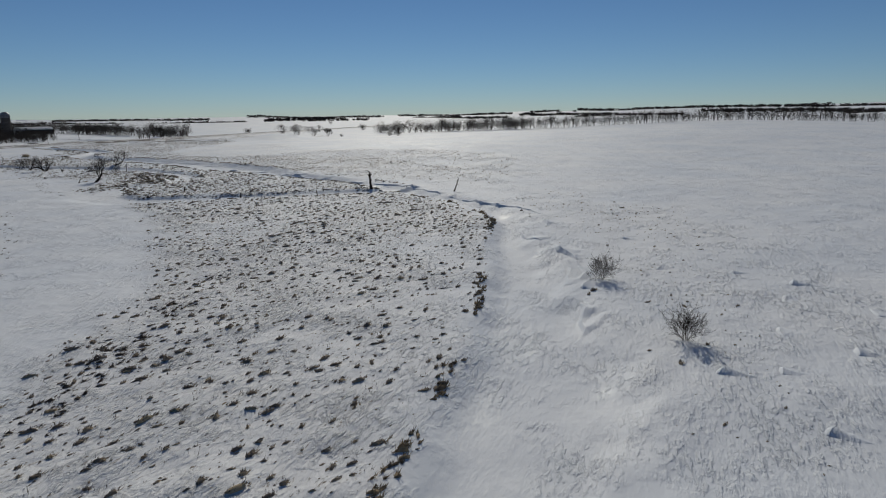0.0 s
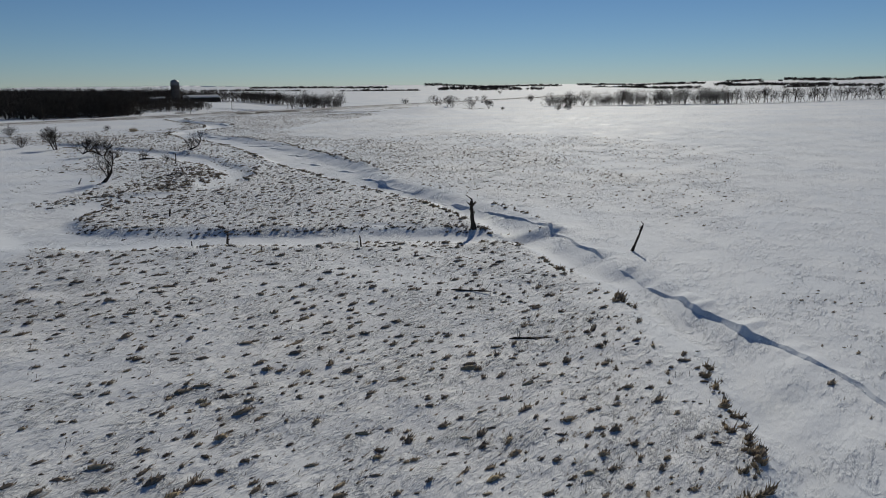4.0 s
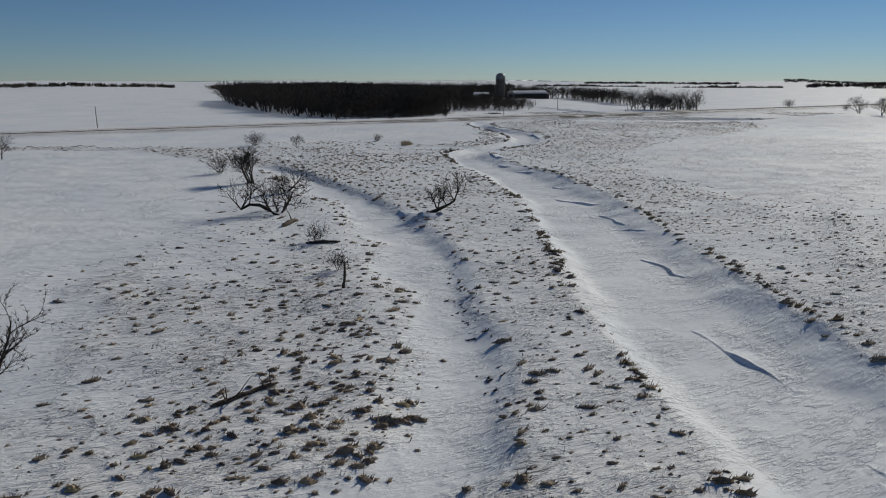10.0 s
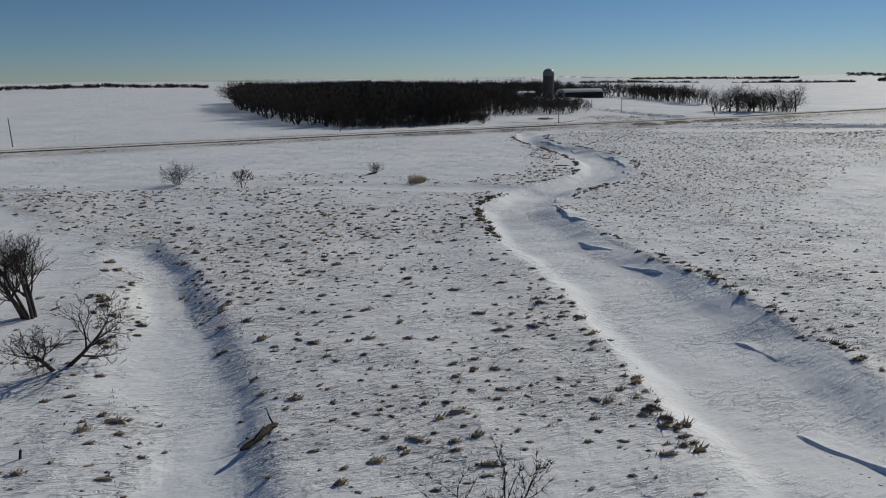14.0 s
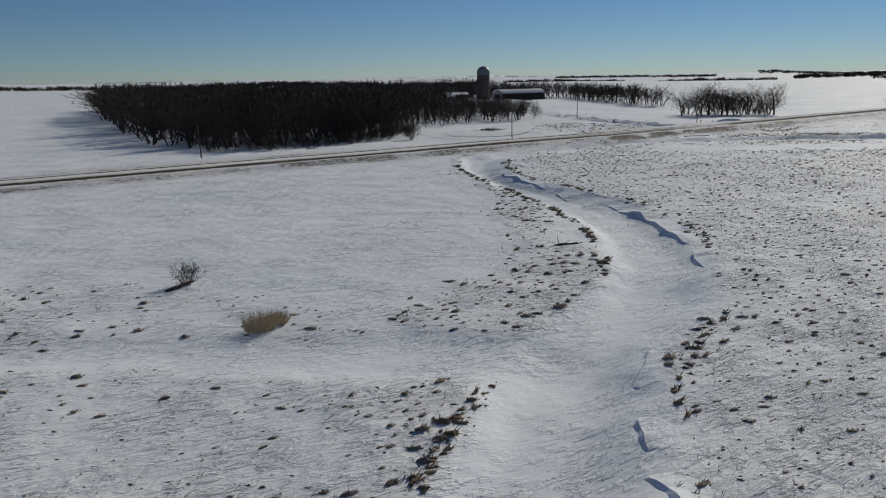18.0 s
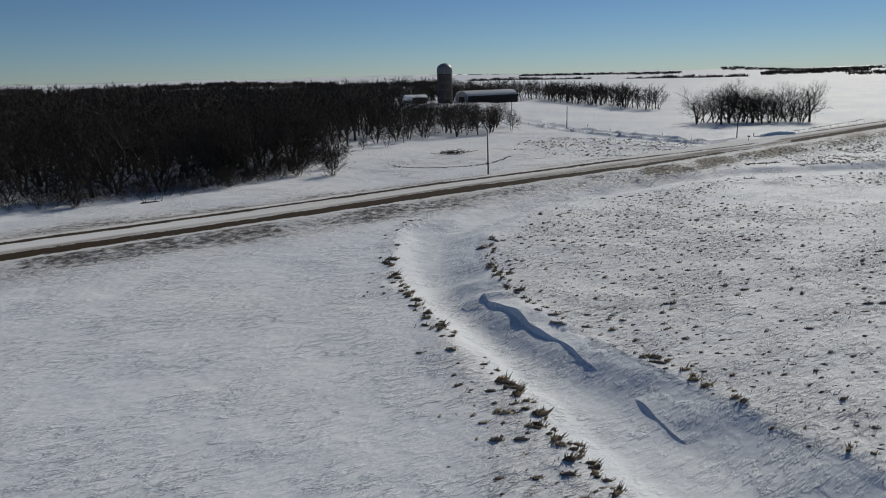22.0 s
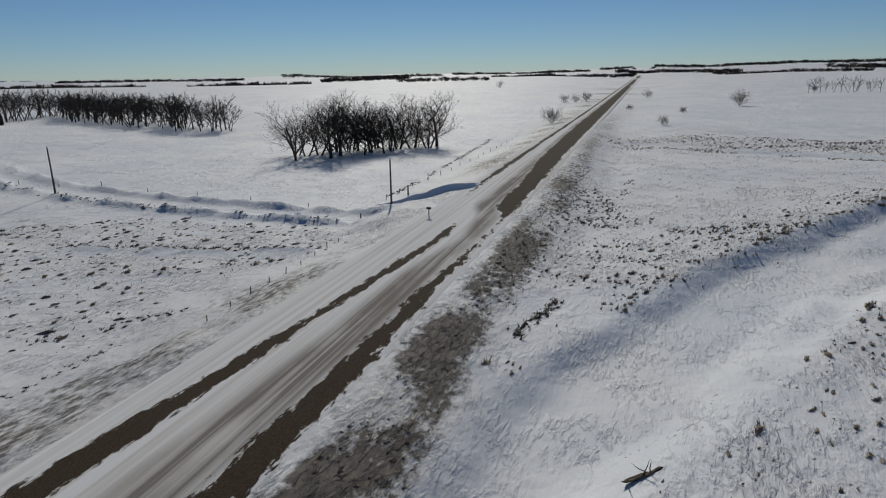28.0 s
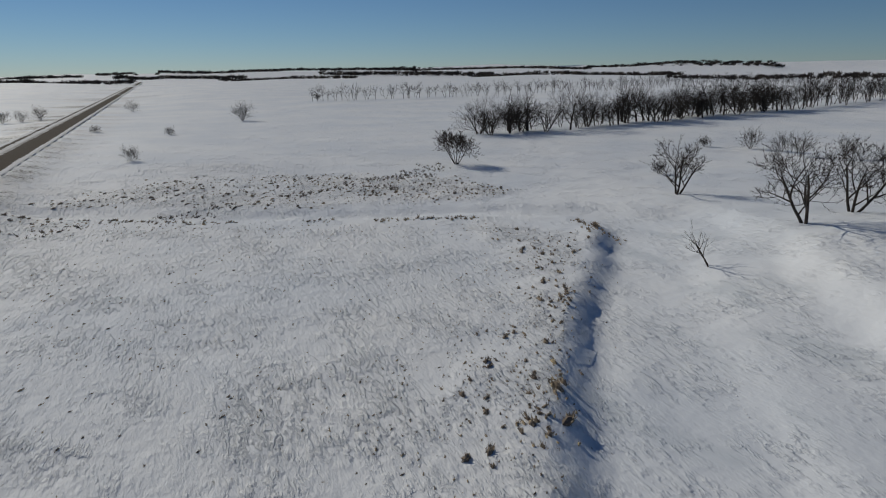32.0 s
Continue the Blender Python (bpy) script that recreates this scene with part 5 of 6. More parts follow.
def silo(x, y, top):
    z = ground_z(x, y)
    wall_h = top - z - 3.6
    root = new("silo")
    bm = bmesh.new()
    ring_mesh(bm, 4.3, -0.5, wall_h, 40)
    part("wall", bm, CONCRETE, root, "dark concrete stave wall")
    for k in range(24):
        bm = bmesh.new()
        ring_mesh(bm, 4.34, 0, 0.06, 40, True)
        hoop = part("hoop", bm, GALV, root)
        hoop.location.z = 0.6 + k * (wall_h - 3.2) / 24
    bm = bmesh.new()
    ring_mesh(bm, 4.36, wall_h - 2.2, wall_h - 0.2, 40)
    band = part("band", bm, GALV, root, "grey band of blocks below the dome")
    for k in range(14):
        bm = bmesh.new()
        bmesh.ops.create_cube(bm, size=1)
        bmesh.ops.scale(bm, verts=bm.verts, vec=(0.1, 0.62, 1.2))
        a = 2 * math.pi * (k + 0.5) / 14
        bmesh.ops.transform(bm, matrix=Matrix.Rotation(a, 4, "Z") @ Matrix.Translation((4.36, 0, wall_h - 1.2)), verts=bm.verts)
        part("block", bm, DARKSIDE, band)
    bm = bmesh.new()
    rings = []
    for j in range(7):
        a = math.pi / 2 * j / 7
        rings.append([bm.verts.new((4.3 * math.cos(a) * math.cos(2 * math.pi * k / 40), 4.3 * math.cos(a) * math.sin(2 * math.pi * k / 40), wall_h + 3.5 * math.sin(a))) for k in range(40)])
    tip = bm.verts.new((0, 0, wall_h + 3.6))
    for j in range(6):
        for k in range(40):
            bm.faces.new((rings[j][k], rings[j][(k + 1) % 40], rings[j + 1][(k + 1) % 40], rings[j + 1][k]))
    for k in range(40):
        bm.faces.new((rings[6][k], rings[6][(k + 1) % 40], tip))
    part("dome", bm, GALV, root, "ribbed galvanised dome roof")
    bm = bmesh.new()
    bmesh.ops.create_cube(bm, size=1)
    bmesh.ops.scale(bm, verts=bm.verts, vec=(0.9, 0.9, wall_h))
    bmesh.ops.translate(bm, verts=bm.verts, vec=(4.2, 1.5, wall_h / 2))
    part("chute", bm, GALV, root, "galvanised unloading chute")
    tagged(root, "tall concrete stave silo with a domed metal roof", "silo")
    root.location = (x, y, z)


silo(220.4, 287.1, 26.6)


def hoop_barn(x, y, turn, length, width, height):
    root = new("barn")
    n = 14
    prof = [(-width / 2 * math.cos(math.pi * k / n), 1.0 + (height - 1.0) * math.sin(math.pi * k / n) ** 0.8) for k in range(n + 1)]
    prof = [(-width / 2, -0.5)] + prof + [(width / 2, -0.5)]
    for name, lo, hi, mat, note in (("side_wall", 0, 4, DARKSIDE, "dark shaded side wall"), ("roof", 3, n - 1, ROOFSNOW, "snow-covered curved roof"), ("side_wall", n - 2, n + 2, DARKSIDE, "dark shaded side wall")):
        bm = bmesh.new()
        seg = prof[lo : hi + 1]
        off = 0.15 if name == "roof" else 0.0
        rows = [[bm.verts.new((yy, px, pz + off)) for px, pz in seg] for yy in (-length / 2 - off, length / 2 + off)]
        for k in range(len(seg) - 1):
            bm.faces.new((rows[0][k], rows[1][k], rows[1][k + 1], rows[0][k + 1]))
        bmesh.ops.solidify(bm, geom=bm.faces[:], thickness=0.12)
        part(name, bm, mat, root, note)
    for end in (-1, 1):
        bm = bmesh.new()
        bm.faces.new([bm.verts.new((end * length / 2 * 0.995, px * 0.98, pz * 0.98)) for px, pz in prof])
        bmesh.ops.solidify(bm, geom=bm.faces[:], thickness=0.1)
        gable = part("end_wall", bm, WHITEPAINT, root, "pale end wall")
        bm = bmesh.new()
        bmesh.ops.create_cube(bm, size=1)
        bmesh.ops.scale(bm, verts=bm.verts, vec=(0.12, width * 0.36, height * 0.55))
        bmesh.ops.translate(bm, verts=bm.verts, vec=(end * (length / 2 + 0.1), 0, height * 0.27))
        part("door", bm, DARKSIDE, gable, "large sliding door")
    tagged(root, "long hoop-roofed barn with snow on its roof", "barn")
    stand(root, x, y, turn)


hoop_barn(252, 287, -2, 38, 13, 7.0)


def gable_house(x, y, turn, length, width, wall, ridge, mat, label):
    root = new("farm_building")
    bm = bmesh.new()
    w = width / 2
    prof = [(-w, -0.5), (-w, wall), (0, ridge), (w, wall), (w, -0.5)]
    rows = [[bm.verts.new((xx, py, pz)) for py, pz in prof] for xx in (-length / 2, length / 2)]
    for k in (0, 3):
        bm.faces.new((rows[0][k], rows[1][k], rows[1][k + 1], rows[0][k + 1]))
    bm.faces.new(rows[0][::-1])
    bm.faces.new(rows[1])
    part("wall", bm, mat, root)
    for sgn in (-1, 1):
        bm = bmesh.new()
        e, drop = 0.4, 0.4 * (ridge - wall) / w
        bm.faces.new([bm.verts.new(v) for v in ((-length / 2 - e, 0, ridge + 0.12), (length / 2 + e, 0, ridge + 0.12), (length / 2 + e, sgn * (w + e), wall - drop + 0.12), (-length / 2 - e, sgn * (w + e), wall - drop + 0.12))])
        bmesh.ops.recalc_face_normals(bm, faces=bm.faces)
        bmesh.ops.solidify(bm, geom=bm.faces[:], thickness=0.22)
        part("roof", bm, ROOFSNOW, root, "snow-covered roof slope")
    for k in range(3):
        for sgn in (-1, 1):
            bm = bmesh.new()
            bmesh.ops.create_cube(bm, size=1)
            bmesh.ops.scale(bm, verts=bm.verts, vec=(1.0, 0.08, 1.1))
            bmesh.ops.translate(bm, verts=bm.verts, vec=(length * (k - 1) * 0.3, sgn * (w + 0.03), wall * 0.58))
            part("window", bm, GLASS_DARK, root)
    bm = bmesh.new()
    bmesh.ops.create_cube(bm, size=1)
    bmesh.ops.scale(bm, verts=bm.verts, vec=(0.08, 1.1, 2.0))
    bmesh.ops.translate(bm, verts=bm.verts, vec=(-length / 2 - 0.03, 0.3, 1.0))
    part("door", bm, DARKSIDE, root)
    tagged(root, label, "building")
    stand(root, x, y, turn)


gable_house(176, 335, -25, 17, 9, 3.2, 5.4, DARKSIDE, "dark farm shed with a snowy gable roof")
gable_house(186, 308, -25, 15, 8, 2.8, 4.6, DARKSIDE, "low dark shed with snow on its roof")
gable_house(200, 296, -25, 5, 4, 3.2, 4.4, WHITEPAINT, "small white farm outbuilding in snow")
gable_house(208, 300, -25, 13, 8, 3.4, 4.6, DARKSIDE, "dark lean shed joined beside the silo")

# ---- grass ----
def tussock_stuff(name, label, xs, ys, size, mat, seed, blades=12, rise=0.6, lay=0.45, dome=True, blade_len=1.35):
    """Mops of dead grass: a ragged low mound under blades combed over by the wind, joined into one mesh."""
    r = np.random.RandomState(seed)
    zs = land(xs, ys)
    n = len(xs)
    vs, fs, base = [], [], 0
    veer = WIND + r.normal(0, 0.35, n)
    wx, wy = np.cos(veer), np.sin(veer)
    long_ = r.uniform(1.0, 2.3, n)[:, None]
    if dome:
        ang = np.linspace(0, 2 * np.pi, 7)[:-1]
        rows = []
        for rad, low, high in ((0.66, -0.5, -0.1), (0.44, 0.25, 0.6)) if blades > 14 else ((0.66, -0.5, -0.1),):
            rr = rad * size[:, None] * r.uniform(0.6, 1.25, (n, 6))
            along, acro = rr * np.cos(ang) * long_, rr * np.sin(ang) * 0.74
            rows.append(np.stack([xs[:, None] + along * wx[:, None] - acro * wy[:, None], ys[:, None] + along * wy[:, None] + acro * wx[:, None], zs[:, None] + size[:, None] * rise * r.uniform(low, high, (n, 6))], -1))
        rows.append(np.stack([xs, ys, zs + size * rise * r.uniform(0.55, 0.9, n)], -1)[:, None])
        tri = []
        for k in range(6):
            m = (k + 1) % 6
            tri += [(k, m, 6 + m), (k, 6 + m, 6 + k), (6 + k, 6 + m, 12)] if len(rows) == 3 else [(k, m, 6)]
        each = 6 * (len(rows) - 1) + 1
        fs.append((np.arange(n)[:, None, None] * each + np.array(tri)[None]).reshape(-1, 3))
        vs.append(np.concatenate(rows, 1).reshape(-1, 3))
        base = n * each
    a = r.uniform(0, 2 * np.pi, (n, blades))
    f = np.sqrt(r.uniform(0, 1, (n, blades)))
    q = f * (0.7 if dome else 1.1) * size[:, None]
    qa, qc = q * np.cos(a) * (long_ if dome else 1), q * np.sin(a) * (0.72 if dome else 1)
    bx, by = xs[:, None] + qa * wx[:, None] - qc * wy[:, None], ys[:, None] + qa * wy[:, None] + qc * wx[:, None]
    top = (1 - f * f) * 0.7 * size[:, None] * rise if dome else 0
    bz = np.repeat(zs[:, None], blades, 1) + top - 0.03
    ln = blade_len * size[:, None] * r.uniform(0.5, 1.4, (n, blades))
    tx = bx + ln * (lay * wx[:, None] + 0.4 * np.cos(a)) * r.uniform(0.3, 1.1, (n, blades))
    ty = by + ln * (lay * wy[:, None] + 0.4 * np.sin(a)) * r.uniform(0.3, 1.1, (n, blades))
    tz = bz + ln * (r.uniform(0.05, 0.62, (n, blades)) if dome else r.uniform(0.45, 1.0, (n, blades)))
    wdt = np.maximum(0.016, 0.1 * size[:, None]) * r.uniform(0.6, 1.4, (n, blades))
    t2 = a + r.uniform(1, 2, a.shape)
    p1 = np.stack([bx + wdt * np.cos(t2), by + wdt * np.sin(t2), bz], -1)
    p2 = np.stack([bx - wdt * np.cos(t2), by - wdt * np.sin(t2), bz], -1)
    p3 = np.stack([tx, ty, tz], -1)
    vs.append(np.stack([p1, p2, p3], 2).reshape(-1, 3))
    fs.append(base + np.arange(n * blades * 3).reshape(-1, 3))
    ob = new(name, mesh_from(name, np.concatenate(vs), np.concatenate(fs), mat))
    return tagged(ob, label, "grass", kind="stuff")


def hummock_stuff(name, xs, ys, size, seed):
    """Low wind-drawn mounds of snow over buried tussocks, joined into one mesh."""
    r = np.random.RandomState(seed)
    zs = land(xs, ys)
    n = len(xs)
    wx, wy = math.cos(WIND), math.sin(WIND)
    ang = np.linspace(0, 2 * np.pi, 8)[:-1]
    rows = []
    for rad, hh in ((1.0, -0.1), (0.6, 0.22)):
        rr = rad * size[:, None] * r.uniform(0.45, 1.35, (n, 7))
        along, acro = rr * np.cos(ang) * 1.5 + 0.25 * (1 - hh) * size[:, None], rr * np.sin(ang) * 0.85
        rows.append(np.stack([xs[:, None] + along * wx - acro * wy, ys[:, None] + along * wy + acro * wx, zs[:, None] + hh * size[:, None] * r.uniform(0.6, 1.2, (n, 7))], -1))
    tip = np.stack([xs - 0.1 * size * wx, ys - 0.1 * size * wy, zs + 0.32 * size * r.uniform(0.6, 1.3, n)], -1)[:, None]
    tri = []
    for k in range(7):
        j = (k + 1) % 7
        tri += [(k, j, 7 + j), (k, 7 + j, 7 + k), (7 + k, 7 + j, 14)]
    fs = (np.arange(n)[:, None, None] * 15 + np.array(tri)[None]).reshape(-1, 3)
    ob = new(name, mesh_from(name, np.concatenate([rows[0], rows[1], tip], 1).reshape(-1, 3), fs, HUMMOCK, True))
    return tagged(ob, "low wind-drawn snow hummocks over buried grass", "snow", kind="stuff")


def jittered(seed, gap, x0, x1, y0, y1):
    r = np.random.RandomState(seed)
    xs, ys = np.meshgrid(np.arange(x0, x1, gap), np.arange(y0, y1, gap))
    xs, ys = xs.ravel(), ys.ravel()
    return xs + r.uniform(-0.5, 0.5, xs.shape) * gap, ys + r.uniform(-0.5, 0.5, ys.shape) * gap, r


for k, (name, x0, x1, y0, y1) in enumerate([("meadow_grass", -340, -100, -330, 60), ("creekside_grass", -100, 110, -280, 60), ("field_edge_grass", 110, 310, -60, 135)]):
    # large mops standing apart, in loose swarms
    xs, ys, r = jittered(50 + k, 1.4, x0, x1, y0, y1)
    g = meadow(xs, ys)
    keep = r.uniform(0, 1, xs.shape) < 0.8 * g * np.clip(0.95 + 1.3 * fbm(xs / 7, ys / 7, 81, 2), 0.35, 1.25)
    xs, ys = xs[keep], ys[keep]
    big = np.where((np.abs(near_line(xs, ys, CREEK) - 0.8) < 1.0) | (np.abs(near_line(xs, ys, SWALE) - 1.0) < 1.6), 1.3, 1.0)
    big = big * (1 - 0.28 * step(1.5, 5, near_line(xs, ys, CREEK)) * step(-1, 2, sun_side(xs, ys)) * (xs < 110))
    size = np.clip(np.exp(r.normal(-1.30, 0.4, xs.shape)), 0.1, 0.52) * big
    tussock_stuff(name, "dead brown grass tussocks poking through snow", xs, ys, size, TUSSOCK, 70 + k, blades=36, rise=0.55, lay=0.5, blade_len=0.72)
    # small tufts between them
    xs, ys, r = jittered(56 + k, 0.82, x0, x1, y0, y1)
    keep = r.uniform(0, 1, xs.shape) < 0.45 * meadow(xs, ys)
    xs, ys = xs[keep], ys[keep]
    tussock_stuff(name.replace("grass", "tufts"), "small tufts of dead grass half buried in snow", xs, ys, np.clip(np.exp(r.normal(-2.1, 0.35, xs.shape)), 0.07, 0.26), TUSSOCK, 63 + k, blades=9, rise=0.55, lay=0.5, blade_len=0.85)
    xs, ys, r = jittered(90 + k, 1.1, x0, x1, y0, y1)
    keep = r.uniform(0, 1, xs.shape) < 0.3 * meadow(xs, ys)
    xs, ys = xs[keep], ys[keep]
    tussock_stuff(name.replace("grass", "stalks"), "thin dry grass stalks above the snow", xs, ys, r.uniform(0.12, 0.28, xs.shape), STALK, 75 + k, blades=4, dome=False, lay=0.3, blade_len=1.3)


def along_line(line, lo, hi, off, gap, seed, side=1, loose=0.45):
    """Ragged row of points beside a channel."""
    r = np.random.RandomState(seed)
    out = []
    for (ax, ay, aw), (bx, by, bw) in list(zip(line, line[1:]))[lo:hi]:
        d = math.hypot(bx - ax, by - ay)
        for t in np.arange(0, 1, gap / d):
            w = aw + t * (bw - aw) + off + abs(r.normal(0, loose))
            out.append((ax + t * (bx - ax) - side * (by - ay) / d * w + r.normal(0, 0.25), ay + t * (by - ay) + side * (bx - ax) / d * w + r.normal(0, 0.25)))
    keep = np.array([vnoise(np.array([x / 6]), np.array([y / 6]), 61)[0] for x, y in out]) > 0.02
    return np.array(out)[keep]


for name, line, lo, hi, off, side, seed in (("bank_grass", CREEK, 0, 30, 0.5, 1, 1), ("lee_bank_grass", CREEK, 11, 30, 1.2, -1, 2), ("cut_bank_grass", CREEK, 34, 46, 0.9, 1, 3), ("side_channel_grass", SWALE, 0, 8, 0.8, -1, 4), ("side_channel_grass", SWALE, 8, 13, 0.6, 1, 5), ("side_channel_grass", SWALE, 10, 15, 0.8, -1, 6)):
    p = along_line(line, lo, hi, off, 0.14 if seed == 5 else 0.28 if seed == 3 else 0.42 if seed == 1 else 0.8 if side > 0 else 0.7 if seed == 2 else 1.4, seed, side, 3.2 if seed == 5 else 1.1 if seed == 3 else 0.5)
    r = np.random.RandomState(seed)
    tussock_stuff(name, "ragged dead grass fringe along the snowy bank", p[:, 0], p[:, 1], np.clip(np.exp(r.normal(-1.2 if seed < 3 else -1.45, 0.38, len(p))), 0.1, 0.5), STRAWY if seed < 3 else TUSSOCK, 110 + seed, blades=16, blade_len=1.5, rise=0.6)

# grassy road bank
xs, ys, r = jittered(120, 0.42, 60, 235, 52, 64)
d = road_y(xs) - ys
keep = (d > 7.2) & (d < 13) & (r.uniform(0, 1, xs.shape) < 0.8 * step(7.2, 8.4, d) * step(12.5, 9.5, d) * np.clip(0.7 + 1.6 * fbm(xs / 7, ys / 4, 43, 3), 0.1, 1) * step(75, 100, xs) * step(235, 135, xs))
tussock_stuff("road_bank_grass", "brown dead grass on the road bank", xs[keep], ys[keep], np.clip(np.exp(r.normal(-2.2, 0.4, keep.sum())), 0.05, 0.24), BANKGRASS, 121, blades=10, blade_len=2.2, lay=1.3, rise=0.55)
xs, ys, r = jittered(122, 1.6, -60, 60, 56, 92)
d = np.abs(road_y(xs) - ys)
keep = (d > 7.0) & (d < 12) & (r.uniform(0, 1, xs.shape) < 0.35)
tussock_stuff("road_bank_grass", "sparse dead grass on the road bank", xs[keep], ys[keep], r.uniform(0.1, 0.25, keep.sum()), TUSSOCK, 123, blades=6)


def grass_line(name, label, corners, gap, loose, low, high, seed):
    r = np.random.RandomState(seed)
    pts = [(a[0] + (b[0] - a[0]) * t, a[1] + (b[1] - a[1]) * t) for a, b in zip(corners, corners[1:]) for t in np.arange(0, 1, gap / math.hypot(b[0] - a[0], b[1] - a[1]))]
    p = np.array(pts) + r.normal(0, loose, (len(pts), 2))
    keep = vnoise(p[:, 0] / 5, p[:, 1] / 5, seed) > -0.12
    p = p[keep]
    tussock_stuff(name, label, p[:, 0], p[:, 1], r.uniform(low, high, len(p)), BANKGRASS, seed, blades=12, lay=0.8)


ROUGH = [(-166, -190), (-157, -178), (-150.6, -176), (-145.5, -175), (-140, -171), (-125.6, -160), (-117, -152), (-113, -156), (-116.9, -166), (-124.9, -178), (-132.6, -182.5), (-143.8, -184.5), (-154.5, -187.5), (-163, -194)]
xs, ys, r = jittered(160, 0.75, -215, -120, -235, -120)
keep = r.uniform(0, 1, xs.shape) < 0.42 * soft_inside(xs + 4 * fbm(xs / 8, ys / 8, 71, 3), ys + 4 * fbm(xs / 8, ys / 8, 73, 3), ROUGH, 3.0)
tussock_stuff("rough_grass", "dense dark grass tussocks beside the side channel", xs[keep], ys[keep], np.clip(np.exp(r.normal(-1.35, 0.4, keep.sum())), 0.1, 0.6), MOP, 161, blades=30, rise=0.75, lay=0.35, blade_len=1.0)
grass_line("ditch_grass", "dark dead grass along a drifted ditch", [(143, 80.5), (141, 90), (138.5, 104), (137.5, 116)], 0.22, 0.6, 0.12, 0.42, 141)
grass_line("ditch_grass", "dark dead grass along a low snow ridge", [(121.5, 84), (116, 87.5), (111.5, 91)], 0.3, 0.4, 0.12, 0.36, 142)
grass_line("ditch_grass", "thin dark grass line along the road ditch", [(99, 84.5), (104, 84.6), (111.5, 84.2), (118, 82.5)], 0.3, 0.25, 0.08, 0.22, 143)
grass_line("fence_grass", "dark dead grass drifted along a fence line", [(178, 87), (200, 87.5), (230, 89), (280, 91.4)], 0.3, 0.35, 0.1, 0.38, 144)
grass_line("drive_bank_grass", "dark dead grass on the ploughed drive bank", [(156.5, 86), (157, 100), (159, 120), (162.5, 140), (169, 160)], 0.4, 0.5, 0.12, 0.34, 145)
grass_line("ridge_grass", "dark dead grass on a drifted mound", [(121.5, 54.7), (124.5, 54.4), (128.0, 53.5), (131.1, 52.9)], 0.14, 0.35, 0.15, 0.4, 146)
grass_line("ridge_grass", "ragged dead grass above the fluted bank", [(138.1, 55.4), (138.2, 47.5), (141.7, 40.7)], 0.35, 0.9, 0.12, 0.34, 154)
grass_line("field_edge_line", "dark clumps of grass between two fields", [(256, 50), (262, 34), (272, 14), (284, -6), (292, -22)], 0.25, 1.6, 0.15, 0.5, 147)
grass_line("field_edge_line", "dark grass patch at the field corner", [(270, -4), (284, -16), (296, -26)], 0.1, 2.6, 0.15, 0.5, 148)
grass_line("field_edge_line", "dead grass strip between road ditch and field", [(139, 56.5), (150, 56), (166, 55.5), (190, 56), (214, 57)], 0.3, 0.9, 0.1, 0.3, 149)
grass_line("field_edge_line", "grass line along the west field edge", [(-300, -262), (-252, -246), (-205, -196)], 0.6, 1.5, 0.1, 0.28, 150)


grass_line("field_edge_line", "dark matted clumps where the field meets the ditch", [(167, 47), (170, 51), (174, 53.6), (180, 55), (190, 55.5)], 0.22, 1.2, 0.15, 0.42, 151)
for course, gap, loose, seed in (([(187, 51.8), (176.5, 51), (170, 49.6), (163, 54.5)], 0.2, 1.0, 171), ([(163, 54.5), (162.4, 50.7), (161, 45), (162, 38), (165.2, 32), (169, 26.5)], 0.13, 1.5, 172), ([(147, 55.9), (150.5, 52), (151, 48), (150.8, 44), (151.7, 39.6), (158, 30)], 0.11, 2.0, 173), ([(207, 47.9), (193, 48), (184, 49.2)], 0.45, 0.6, 174)):
    grass_line("field_edge_line", "dark clumps of dead grass in drifted field snow", course, gap, loose, 0.12, 0.36, seed)
grass_line("fence_grass", "brown grass clump round a post by the drive", [(179, 85.4), (181.5, 84.8)], 0.06, 0.6, 0.25, 0.6, 175)
# stubble tufts in rows, thicker towards the cut bank
xs, ys, r = jittered(176, 0.75, 146, 262, -16, 60)
rows = np.abs(((xs * math.sin(radians(-28)) - ys * math.cos(radians(-28))) / 2.6 + 0.35 * fbm(xs / 14, ys / 14, 83, 2)) % 1.0 - 0.5)
keep = r.uniform(0, 1, xs.shape) < soft_inside(xs, ys, FIELDS[0][0], 4) * (0.07 + 0.34 * step(0.16, 0.05, rows) + 0.5 * step(17, 3, near_line(xs, ys, CREEK))) * np.clip(0.8 + 1.6 * fbm(xs / 9, ys / 9, 85, 3), 0.1, 1.4)
tussock_stuff("stubble_tufts", "low stubble tufts poking through the field's snow", xs[keep], ys[keep], np.clip(np.exp(r.normal(-2.0, 0.35, keep.sum())), 0.08, 0.26), TUSSOCK, 177, blades=10, rise=0.6, lay=0.5, blade_len=0.9)


